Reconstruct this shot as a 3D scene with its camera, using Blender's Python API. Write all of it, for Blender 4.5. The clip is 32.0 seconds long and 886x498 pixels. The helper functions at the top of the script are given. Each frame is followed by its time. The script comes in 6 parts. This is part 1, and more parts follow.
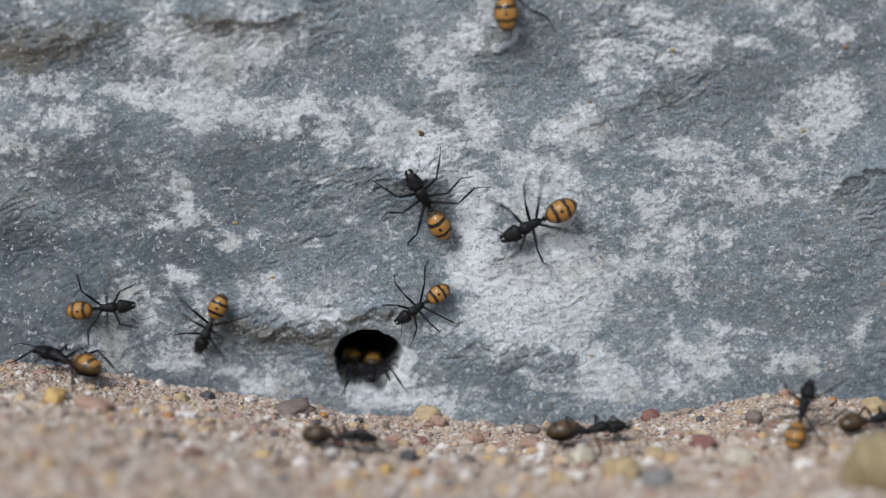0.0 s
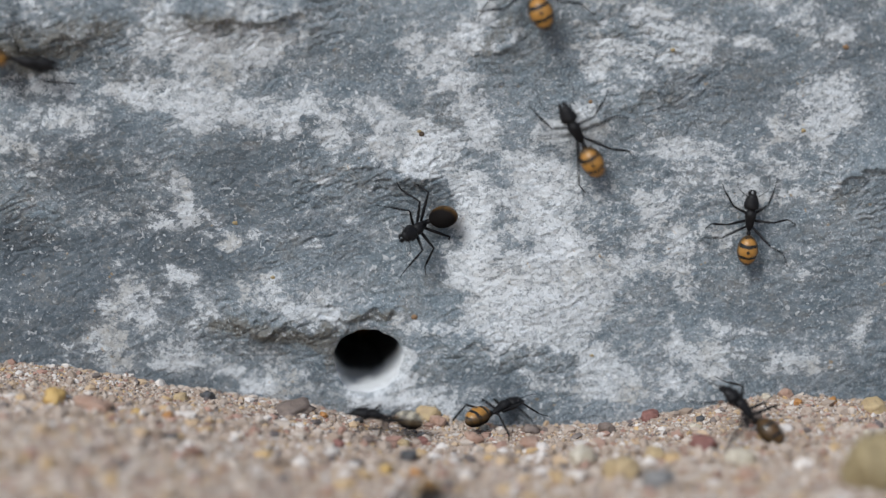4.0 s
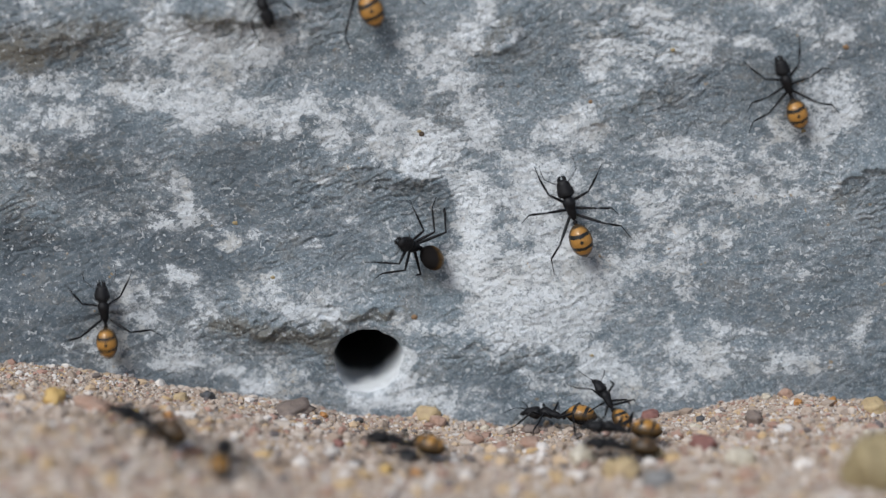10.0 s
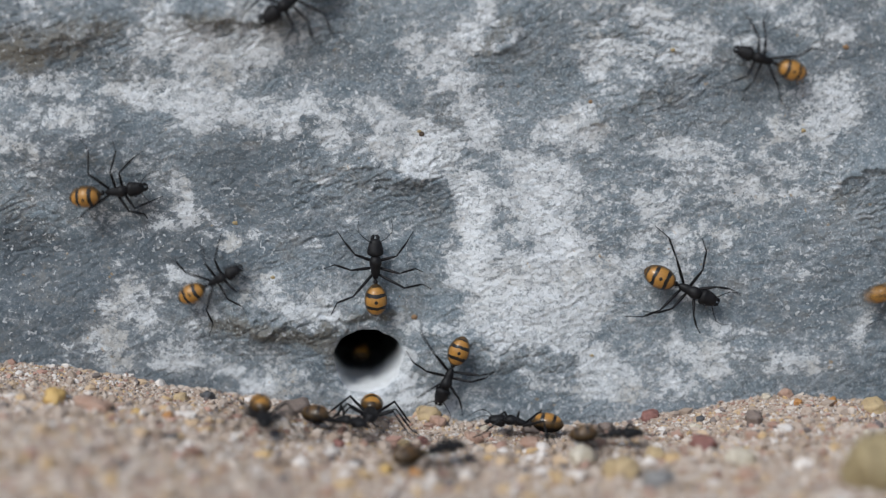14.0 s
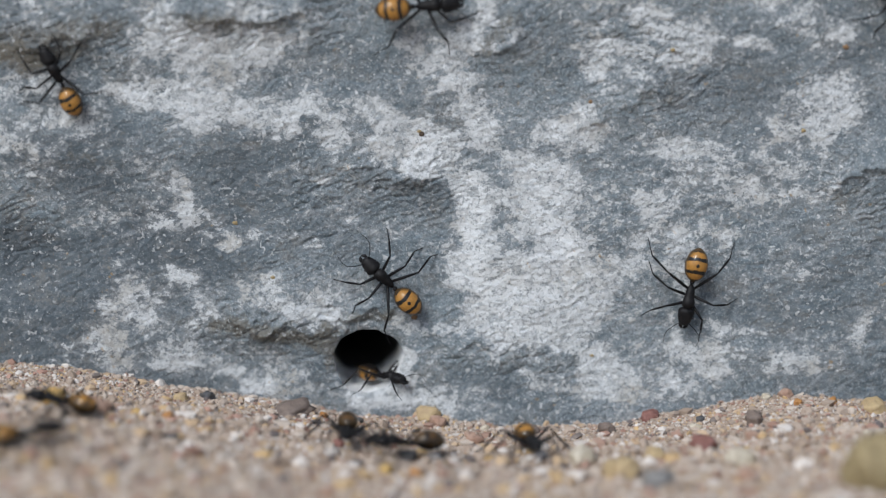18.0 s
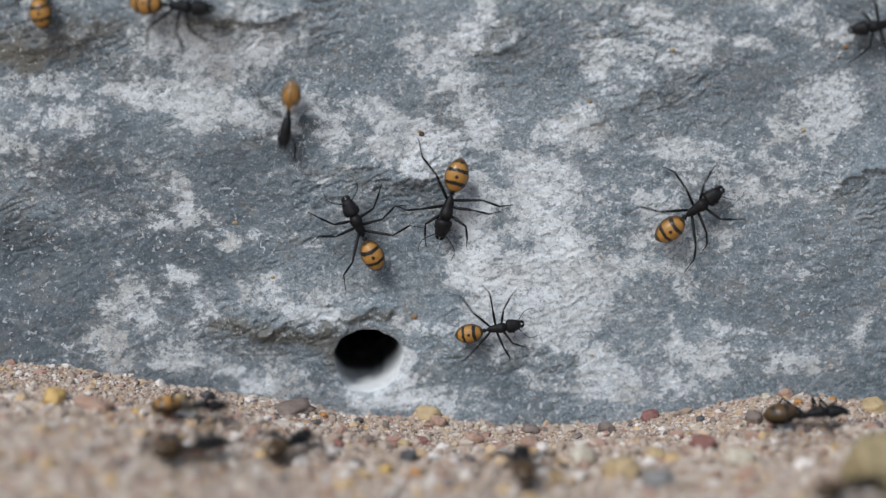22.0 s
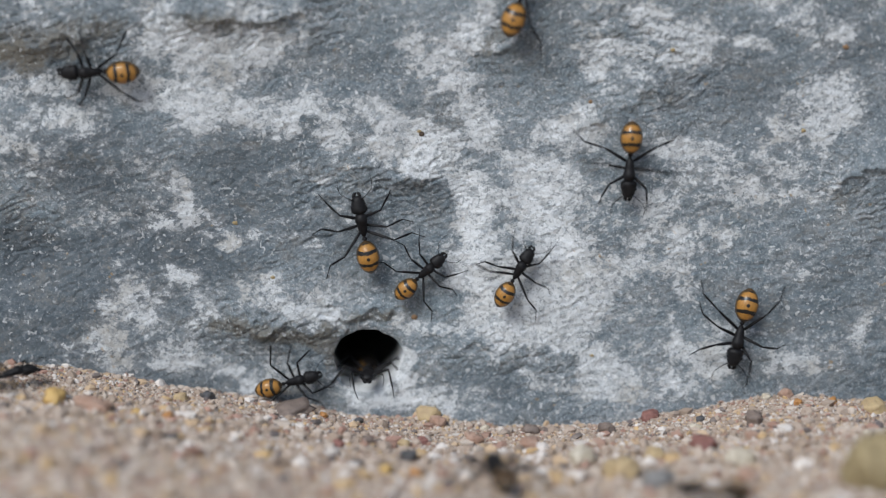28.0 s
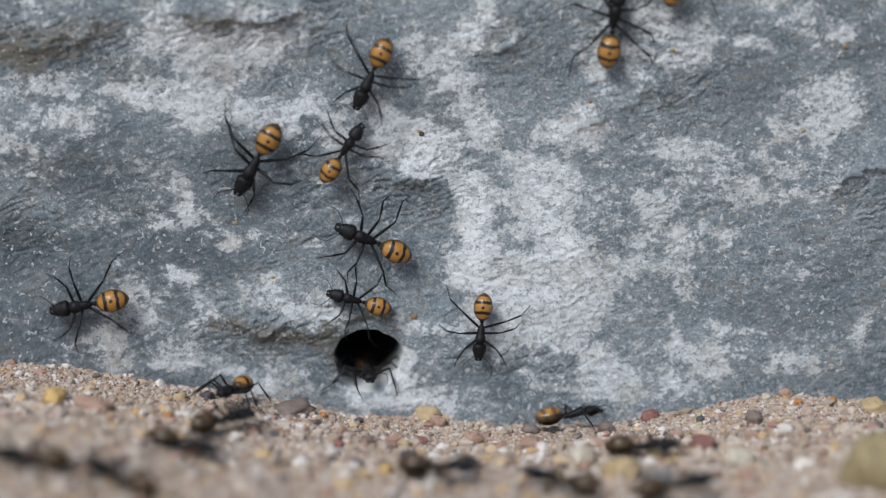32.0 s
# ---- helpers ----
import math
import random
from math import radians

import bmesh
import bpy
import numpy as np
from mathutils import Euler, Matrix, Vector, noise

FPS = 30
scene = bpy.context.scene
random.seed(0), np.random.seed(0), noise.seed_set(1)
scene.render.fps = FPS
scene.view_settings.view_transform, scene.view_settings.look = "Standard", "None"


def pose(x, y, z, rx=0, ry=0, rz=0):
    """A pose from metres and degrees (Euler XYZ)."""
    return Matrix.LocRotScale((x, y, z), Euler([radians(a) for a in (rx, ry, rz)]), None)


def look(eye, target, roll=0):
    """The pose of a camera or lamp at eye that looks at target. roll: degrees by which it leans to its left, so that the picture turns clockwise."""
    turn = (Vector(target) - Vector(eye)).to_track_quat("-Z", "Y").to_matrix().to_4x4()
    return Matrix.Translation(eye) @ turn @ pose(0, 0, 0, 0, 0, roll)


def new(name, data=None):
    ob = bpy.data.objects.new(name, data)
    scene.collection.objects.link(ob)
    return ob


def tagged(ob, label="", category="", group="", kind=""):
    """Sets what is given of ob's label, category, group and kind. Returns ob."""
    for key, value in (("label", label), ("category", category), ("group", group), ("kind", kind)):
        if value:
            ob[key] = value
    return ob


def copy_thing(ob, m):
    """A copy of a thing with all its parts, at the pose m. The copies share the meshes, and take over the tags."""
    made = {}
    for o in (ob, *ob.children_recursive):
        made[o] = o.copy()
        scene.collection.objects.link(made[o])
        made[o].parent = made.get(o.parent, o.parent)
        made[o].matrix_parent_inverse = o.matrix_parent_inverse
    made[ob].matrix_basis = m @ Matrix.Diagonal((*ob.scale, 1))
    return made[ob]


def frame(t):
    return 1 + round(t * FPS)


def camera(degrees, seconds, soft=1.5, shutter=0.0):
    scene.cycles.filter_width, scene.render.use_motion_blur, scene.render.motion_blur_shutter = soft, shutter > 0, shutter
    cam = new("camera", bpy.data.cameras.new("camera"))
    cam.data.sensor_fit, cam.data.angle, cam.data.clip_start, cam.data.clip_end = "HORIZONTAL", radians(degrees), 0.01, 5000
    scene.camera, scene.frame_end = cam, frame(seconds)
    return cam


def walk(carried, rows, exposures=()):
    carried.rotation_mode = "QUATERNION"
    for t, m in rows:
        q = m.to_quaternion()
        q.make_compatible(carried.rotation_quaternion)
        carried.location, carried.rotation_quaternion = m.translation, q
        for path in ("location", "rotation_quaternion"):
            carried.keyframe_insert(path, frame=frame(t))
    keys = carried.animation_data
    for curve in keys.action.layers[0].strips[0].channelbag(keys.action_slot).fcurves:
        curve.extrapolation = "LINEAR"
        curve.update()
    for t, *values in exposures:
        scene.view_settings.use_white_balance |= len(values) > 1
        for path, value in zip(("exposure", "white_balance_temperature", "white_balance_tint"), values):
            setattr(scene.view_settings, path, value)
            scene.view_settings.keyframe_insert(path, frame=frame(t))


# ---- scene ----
# ---- camera: stands still, about 0.37 m from the rock ----
AIM_Z = 0.0324
PITCH = radians(12.0)
REACH = 0.3688
EYE = (0.0, -REACH * math.cos(PITCH), AIM_Z + REACH * math.sin(PITCH))
cam = camera(24.0, 32.0, soft=1.25, shutter=1.0)
cam.data.dof.use_dof = True
cam.data.dof.focus_distance = 0.368
cam.data.dof.aperture_fstop = 4.2
VIEW = look(EYE, (0.0, 0.0, AIM_Z))
walk(cam, [(0.0, VIEW), (32.0, VIEW)], exposures=[(0.0, 0.01), (32.0, 0.01)])

# ---- light: open shade under a bright sky, softest from the upper left ----
SUN_FROM = Vector((-0.6, -1.0, 1.15)).normalized()
world = bpy.data.worlds.new("sky")
scene.world = world
world.use_nodes = True
sky = world.node_tree.nodes.new("ShaderNodeTexSky")
sky.sky_type = "NISHITA"
sky.sun_disc = False
sky.sun_elevation = math.asin(SUN_FROM.z)
sky.sun_rotation = math.atan2(SUN_FROM.x, SUN_FROM.y)
sky.air_density = 1.0
sky.dust_density = 1.0
back = world.node_tree.nodes["Background"]
back.inputs["Strength"].default_value = 0.105
world.node_tree.links.new(sky.outputs["Color"], back.inputs["Color"])
sun_data = bpy.data.lights.new("sun", "SUN")
sun_data.energy = 3.1
sun_data.angle = radians(24)
sun_data.color = (0.94, 0.98, 1.0)
sun = new("sun", sun_data)
sun.matrix_world = look(SUN_FROM, (0, 0, 0))

# ---- surfaces: all lengths below in millimetres ----
MM = 0.001


def lattice(x, y, seed):
    """Smooth value noise on a unit lattice, -1 to 1."""
    x, y = np.asarray(x, float), np.asarray(y, float)
    xi, yi = np.floor(x).astype(np.int64), np.floor(y).astype(np.int64)
    fx, fy = x - xi, y - yi
    fx, fy = fx * fx * (3 - 2 * fx), fy * fy * (3 - 2 * fy)

    def value(a, b):
        h = (a * 374761393 + b * 668265263 + seed * 144269504) & 0xFFFFFFFF
        h = ((h ^ (h >> 13)) * 1274126177) & 0xFFFFFFFF
        h = h ^ (h >> 16)
        return h / 2147483648.0 - 1.0

    low = value(xi, yi) * (1 - fx) + value(xi + 1, yi) * fx
    high = value(xi, yi + 1) * (1 - fx) + value(xi + 1, yi + 1) * fx
    return low * (1 - fy) + high * fy


def layers(x, y, seed, octaves, gain=0.5):
    total, size = 0.0, 1.0
    for k in range(octaves):
        total = total + size * lattice(x * 2 ** k + 7.3 * k, y * 2 ** k - 3.1 * k, seed + k)
        size *= gain
    return total


def lip(x, z, cx, cz, half, tilt, rise, above, below):
    """A broken edge of the rock: a slope above it and a short undercut below."""
    c, s = math.cos(radians(tilt)), math.sin(radians(tilt))
    u, v = (x - cx) * c + (z - cz) * s, -(x - cx) * s + (z - cz) * c
    v = v + 1.6 * layers(u / 4.0 + cx, v / 9.0, 91, 3, 0.6)
    across = np.where(v > 0, np.exp(-v / above), np.exp(np.minimum(v, 0) / below))
    return rise * across * np.exp(-(u / half) ** 4)


def swell(x, z, cx, cz, rx, rz, rise):
    return rise * np.exp(-((x - cx) / rx) ** 2 - ((z - cz) / rz) ** 2)


def stroke(x, z, ax, az, bx, bz, r, weight):
    """A soft stroke between two points."""
    dx, dz = bx - ax, bz - az
    f = np.clip(((x - ax) * dx + (z - az) * dz) / (dx * dx + dz * dz), 0, 1)
    d = np.hypot(x - ax - f * dx, z - az - f * dz)
    return weight * np.exp(-(d / (1.25 * r)) ** 3)


def crag(x, z):
    """Where the face is broken into thin splintered beds."""
    m = 0.12 + 0.1 * layers(x / 10.0, z / 7.0, 15, 2)
    for a in ((-22.2, 44.5, -1.4, 43.2, 4.5, 0.9), (-39.7, 18.6, -20.6, 16.0, 4.5, 0.9), (7.4, 68.1, 14.3, 74.4, 4.5, 0.8),
              (-76.7, 69.5, -57.1, 71.5, 5.0, 0.8), (-47.3, 73.4, -19.9, 72.5, 3.5, 0.8), (26.1, 65.6, 43.9, 59.7, 6.0, 0.6),
              (69.1, 45.7, 78.1, 38.6, 5.0, 0.8), (2.6, 15.0, 21.8, 11.8, 4.5, 0.55), (-78.2, 37.6, -65.5, 28.4, 6.0, 0.5),
              (-35.5, 29.4, -22.4, 33.5, 5.0, 0.5), (40.7, 70.5, 28.9, 71.5, 4.0, 0.6), (-18.5, 20.2, -9.5, 20.6, 2.5, 0.8)):
        m = m + stroke(x, z, *a)
    return np.clip(m, 0, 1)


HOLE = (-13.5, 11.8)
HOLE_R = 6.1


def wall_shape(x, z):
    """The broad shape of the rock face: how far it stands out."""
    h = 1.3 * layers(x / 38.0 + 3.0, z / 24.0, 11, 2)
    h = h + lip(x, z, -34.6, 73.2, 13, -3, 2.2, 5.0, 2.6)
    h = h + lip(x, z, -66.0, 70.3, 9, 12, 2.0, 6.0, 3.0)
    h = h + lip(x, z, -9.3, 45.5, 9, -10, 1.8, 5.0, 2.6)
    h = h + lip(x, z, 10.9, 69.5, 6, 52, 1.6, 3.5, 2.4)
    h = h + lip(x, z, 75.0, 45.7, 8, 20, 1.6, 4.0, 1.6)
    h = h + lip(x, z, -29.6, 18.9, 9, -6, 1.8, 4.0, 2.4)
    h = h + lip(x, z, -13.5, 20.2, 7, 0, 1.3, 3.0, 1.5)
    h = h + lip(x, z, 8.7, 13.4, 16, -12, 1.1, 6.0, 2.5)
    h = h + lip(x, z, 30.2, 57.7, 9, 18, 1.0, 4.0, 2.0)
    h = h + swell(x, z, -62.7, 51.2, 26, 8, 1.7) + swell(x, z, -67.4, 32.5, 24, 7, -1.5) + swell(x, z, -22.0, 63.6, 18, 6, -1.2)
    h = h + swell(x, z, -72.6, 28.4, 9, 6, -1.8) + swell(x, z, -30.7, 11.8, 8, 4, -1.4)
    h = h + swell(x, z, -36.2, 43.7, 12, 9, -0.9) + swell(x, z, 11.6, 28.4, 13, 10, 0.8)
    h = h + swell(x, z, 26.1, 64.6, 8, 7, -1.0) + swell(x, z, 46.1, 51.7, 12, 8, -0.7)
    return h


def wall_out(x, z):
    h = wall_shape(x, z)
    c, s = 0.97, 0.24
    u, v = x * c + z * s, -x * s + z * c
    u, v = u + 0.9 * layers(x / 3.1, z / 2.7, 47, 2), v + 0.6 * layers(x / 3.6, z / 2.2, 49, 2)
    bed = 1.0 - np.abs(layers(u / 2.7, v / 0.95, 43, 5, 0.74))
    h = h + 0.38 * crag(x, z) * (bed - 0.6)
    h = h + 0.22 * layers(u / 9.0, v / 5.5, 21, 3) + 0.11 * layers(u / 1.3, v / 1.0, 31, 3, 0.75) - 0.26 * np.maximum(0, 0.25 - np.abs(layers(u / 6.0, v / 2.4, 37, 3, 0.6)))
    return h


def ground_shape(x, y):
    """Height of the sand, with its drift against the rock."""
    near = np.exp(-(y / 70.0) ** 2 - (x / 400.0) ** 4)
    h = 1.0 + 10.2 * near / (1 + np.exp(np.clip((x + 50.0) / 14.0, -40, 40))) + swell(x, y, -34, -12, 18, 22, 2.2)
    h = h + swell(x, y, 62, -4, 20, 26, 3.5) + swell(x, y, -62, -5, 20, 26, 1.7) + 3.0 * near / (1 + np.exp(np.clip(-(x - 75.0) / 10.0, -40, 40)))
    h = h - swell(x, y, 10, 2, 15, 12, 1.4)
    return h + swell(x, y, 45, -62, 30, 14, 1.5) + swell(x, y, -66, -36, 24, 9, 2.2)


def ground_top(x, y):
    return ground_shape(x, y) + 0.7 * layers(x / 14.0, y / 14.0, 41, 2) + 0.3 * layers(x / 3.0, y / 3.0, 51, 2)


# ---- end of surfaces ----


# ---- materials ----
class Paint:
    """A node material under construction."""

    def __init__(self, name, rough=0.8, metal=0.0):
        self.mat = bpy.data.materials.new(name)
        self.mat.use_nodes = True
        self.nodes, self.links = self.mat.node_tree.nodes, self.mat.node_tree.links
        self.shader = self.nodes["Principled BSDF"]
        self.shader.inputs["Roughness"].default_value = rough
        self.shader.inputs["Metallic"].default_value = metal
        self.where = self.nodes.new("ShaderNodeTexCoord").outputs["Object"]

    def link(self, a, b):
        self.links.new(a, b)

    def noise(self, scale, detail=4.0, rough=0.6, stretch=None, warp=0.0):
        n = self.nodes.new("ShaderNodeTexNoise")
        n.inputs["Scale"].default_value, n.inputs["Detail"].default_value = scale, detail
        n.inputs["Roughness"].default_value, n.inputs["Distortion"].default_value = rough, warp
        source = self.where
        if stretch:
            m = self.nodes.new("ShaderNodeMapping")
            m.inputs["Rotation"].default_value = (0, radians(-15), 0)
            m.inputs["Scale"].default_value = stretch
            self.link(source, m.inputs["Vector"])
            source = m.outputs["Vector"]
        self.link(source, n.inputs["Vector"])
        return n.outputs["Fac"]

    def cells(self, scale):
        n = self.nodes.new("ShaderNodeTexVoronoi")
        n.inputs["Scale"].default_value = scale
        self.link(self.where, n.inputs["Vector"])
        return n

    def value(self, op, a, b=0.0, c=None):
        n = self.nodes.new("ShaderNodeMath")
        n.operation = op
        for k, v in enumerate((a, b) if c is None else (a, b, c)):
            if isinstance(v, (int, float)):
                n.inputs[k].default_value = v
            else:
                self.link(v, n.inputs[k])
        return n.outputs[0]

    def band(self, v, low, high, a=0.0, b=1.0):
        n = self.nodes.new("ShaderNodeMapRange")
        n.interpolation_type = "SMOOTHSTEP"
        self.link(v, n.inputs["Value"])
        for key, x in (("From Min", low), ("From Max", high), ("To Min", a), ("To Max", b)):
            n.inputs[key].default_value = x
        return n.outputs["Result"]

    def mix(self, f, a, b):
        n = self.nodes.new("ShaderNodeMix")
        n.data_type = "RGBA"
        for sock, v in ((n.inputs[0], f), (n.inputs[6], a), (n.inputs[7], b)):
            if isinstance(v, tuple):
                sock.default_value = (*v, 1.0)
            elif isinstance(v, (int, float)):
                sock.default_value = v
            else:
                self.link(v, sock)
        return n.outputs[2]

    def ramp(self, v, stops, sharp=False):
        n = self.nodes.new("ShaderNodeValToRGB")
        n.color_ramp.interpolation = "CONSTANT" if sharp else "LINEAR"
        marks = n.color_ramp.elements
        while len(marks) < len(stops):
            marks.new(0.5)
        for mark, (at, colour) in zip(marks, stops):
            mark.position, mark.color = at, (*colour, 1.0)
        self.link(v, n.inputs["Fac"])
        return n.outputs["Color"]

    def colour(self, c):
        if isinstance(c, tuple):
            self.shader.inputs["Base Color"].default_value = (*c, 1.0)
        else:
            self.link(c, self.shader.inputs["Base Color"])

    def rough(self, v):
        self.link(v, self.shader.inputs["Roughness"])

    def bump(self, height, distance, strength=1.0):
        n = self.nodes.new("ShaderNodeBump")
        n.inputs["Strength"].default_value, n.inputs["Distance"].default_value = strength, distance
        self.link(height, n.inputs["Height"])
        old = self.shader.inputs["Normal"].links
        if old:
            self.link(old[0].from_socket, n.inputs["Normal"])
        self.link(n.outputs["Normal"], self.shader.inputs["Normal"])


def rock_material():
    p = Paint("weathered_rock", 0.9)
    p.shader.inputs["Specular IOR Level"].default_value = 0.06
    stain = p.nodes.new("ShaderNodeAttribute")
    stain.attribute_name = "limewash"
    soil = p.nodes.new("ShaderNodeAttribute")
    soil.attribute_name = "soil"
    blotch = p.noise(260, 6, 0.7, (1, 1, 1.3), 0.5)
    fleck = p.noise(1300, 4, 0.8, (1, 1, 1.25))
    mottle = p.noise(560, 4, 0.68, (1, 1, 1.2), 0.4)
    broad = p.noise(48, 5, 0.62)
    streak = p.noise(520, 6, 0.74, (0.85, 1, 1.35))
    tiny = p.noise(2400, 3, 0.7)
    stone = p.ramp(broad, [(0.3, (0.146, 0.182, 0.207)), (0.5, (0.2, 0.24, 0.266)), (0.7, (0.257, 0.292, 0.316))])
    # darker stone, with shade of the receding left face put into the colour
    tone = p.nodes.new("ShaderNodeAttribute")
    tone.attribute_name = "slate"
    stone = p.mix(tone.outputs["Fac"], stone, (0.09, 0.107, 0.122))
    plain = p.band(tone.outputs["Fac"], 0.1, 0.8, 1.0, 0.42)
    stone = p.mix(p.value("MULTIPLY", p.band(streak, 0.49, 0.66, 0.0, 0.6), plain), stone, (0.37, 0.385, 0.395))
    stone = p.mix(p.band(streak, 0.46, 0.3, 0.0, 0.8), stone, (0.085, 0.106, 0.122))
    stone = p.mix(p.band(tiny, 0.43, 0.28, 0.0, 0.8), stone, (0.07, 0.08, 0.09))
    stone = p.mix(p.value("MULTIPLY", p.band(tiny, 0.56, 0.68, 0.0, 0.8), plain), stone, (0.46, 0.47, 0.48))
    warm = p.value("MULTIPLY", p.band(p.noise(110, 6, 0.72, (1, 1, 1.6), 0.6), 0.47, 0.66, 0.0, 0.6), p.band(p.noise(900, 4, 0.75), 0.36, 0.6))
    stone = p.mix(warm, stone, (0.225, 0.213, 0.196))
    # brown soil, and the shadow at the top-left ledge painted with it
    earth = p.value("ADD", soil.outputs["Fac"], p.value("MULTIPLY_ADD", p.noise(420, 6, 0.78), 3.0, -1.5))
    stone = p.mix(p.band(earth, 0.2, 0.95, 0.0, 0.72), stone, (0.175, 0.152, 0.118))
    level = p.value("ADD", stain.outputs["Fac"], p.value("MULTIPLY_ADD", blotch, 1.9, -0.95))
    level = p.value("ADD", level, p.value("MULTIPLY_ADD", fleck, 1.35, -0.675))
    level = p.value("ADD", level, p.value("MULTIPLY_ADD", mottle, 2.0, -1.0))
    level = p.value("ADD", level, p.value("MULTIPLY", soil.outputs["Fac"], -0.35))
    holes = p.band(p.noise(520, 6, 0.78, (1, 1, 1.15), 0.3), 0.535, 0.57, 0.0, 0.7)
    wash = p.value("MULTIPLY", p.band(level, 0.29, 0.36, 0.0, 0.93), p.value("SUBTRACT", 1.0, holes))
    veil = p.band(level, -0.15, 0.35, 0.0, 0.5)
    lime = p.mix(p.band(tiny, 0.34, 0.56), (0.5, 0.513, 0.524), (0.64, 0.65, 0.657))
    lime = p.mix(p.band(p.noise(95, 4, 0.6), 0.5, 0.68, 0.0, 0.6), lime, (0.4, 0.37, 0.325))
    lime = p.mix(p.band(level, 0.55, 1.3, 0.0, 0.6), lime, (0.83, 0.84, 0.848))
    c = p.mix(veil, stone, (0.385, 0.395, 0.405))
    c = p.mix(wash, c, lime)
    rust = p.value("MULTIPLY", p.band(p.noise(700, 2), 0.66, 0.72), p.band(p.noise(90, 2), 0.55, 0.65))
    c = p.mix(p.value("MULTIPLY", rust, 0.5), c, (0.42, 0.26, 0.1))
    pits = p.value("MULTIPLY", p.band(p.noise(1500, 3, 0.75, (0.9, 1, 1.4)), 0.38, 0.3), 0.6)
    c = p.mix(pits, c, (0.11, 0.12, 0.13))
    pores = p.value("MULTIPLY", p.band(p.noise(1500, 3, 0.7), 0.44, 0.38), p.band(wash, 0.0, 1.0, 0.6, 0.5))
    c = p.mix(pores, c, (0.12, 0.137, 0.15))
    glint = p.value("MULTIPLY", p.band(p.noise(2100, 3, 0.75), 0.57, 0.66), p.value("MULTIPLY", plain, 0.5))
    c = p.mix(glint, c, (0.6, 0.62, 0.635))
    specks = p.value("MULTIPLY", p.band(p.noise(1050, 2, 0.5, (1, 1, 1.1), 0.4), 0.62, 0.665), p.band(p.noise(70, 3, 0.6), 0.4, 0.6, 0.25, 0.85))
    c = p.mix(specks, c, (0.56, 0.565, 0.57))
    p.colour(c)
    p.rough(p.band(broad, 0.3, 0.7, 0.85, 0.96))
    p.bump(p.noise(620, 5, 0.75, (0.95, 1, 1.2)), 0.00017, 1.0)
    p.bump(p.noise(1700, 5, 0.8), 0.00033, 1.0)
    p.bump(specks, 0.00012, 0.8)
    p.bump(wash, 0.0001, 0.5)
    return p.mat


def sand_material(name, per_island):
    p = Paint(name, 0.75)
    if per_island:
        pick = p.nodes.new("ShaderNodeNewGeometry").outputs["Random Per Island"]
    else:
        pick = p.cells(900).outputs["Color"]
    c = p.ramp(pick, [(0.0, (0.454, 0.360, 0.293)), (0.2, (0.380, 0.295, 0.235)), (0.38, (0.526, 0.443, 0.376)),
                      (0.52, (0.322, 0.241, 0.183)), (0.63, (0.517, 0.364, 0.225)), (0.71, (0.312, 0.177, 0.131)),
                      (0.77, (0.682, 0.621, 0.575)), (0.87, (0.112, 0.094, 0.094)), (0.92, (0.409, 0.231, 0.178)), (0.96, (0.536, 0.355, 0.167))], True)
    c = p.mix(p.band(p.noise(1500, 3), 0.35, 0.75, 0.0, 0.3), c, (0.285, 0.221, 0.175))
    c = p.mix(p.band(p.noise(60, 3), 0.4, 0.7, 0.0, 0.25), c, (0.437, 0.350, 0.278))
    p.colour(c)
    p.bump(p.noise(2600, 3, 0.7), 0.00015, 0.6)
    if not per_island:
        p.bump(p.cells(1100).outputs["Distance"], 0.0005, 0.8)
    return p.mat


def pebble_material(name, a, b, rough=0.55):
    p = Paint(name, rough)
    p.colour(p.mix(p.band(p.noise(620, 6, 0.75), 0.36, 0.62), a, b))
    p.bump(p.noise(1100, 5, 0.7), 0.0005, 0.8)
    return p.mat


def chitin_material(name, colour, rough):
    p = Paint(name, rough)
    p.colour(p.mix(p.band(p.noise(900, 3), 0.3, 0.7), colour, tuple(v * 1.7 + 0.003 for v in colour)))
    p.shader.inputs["Specular IOR Level"].default_value = 0.16
    p.bump(p.noise(5200, 2, 0.6), 0.00006, 0.7)
    return p.mat


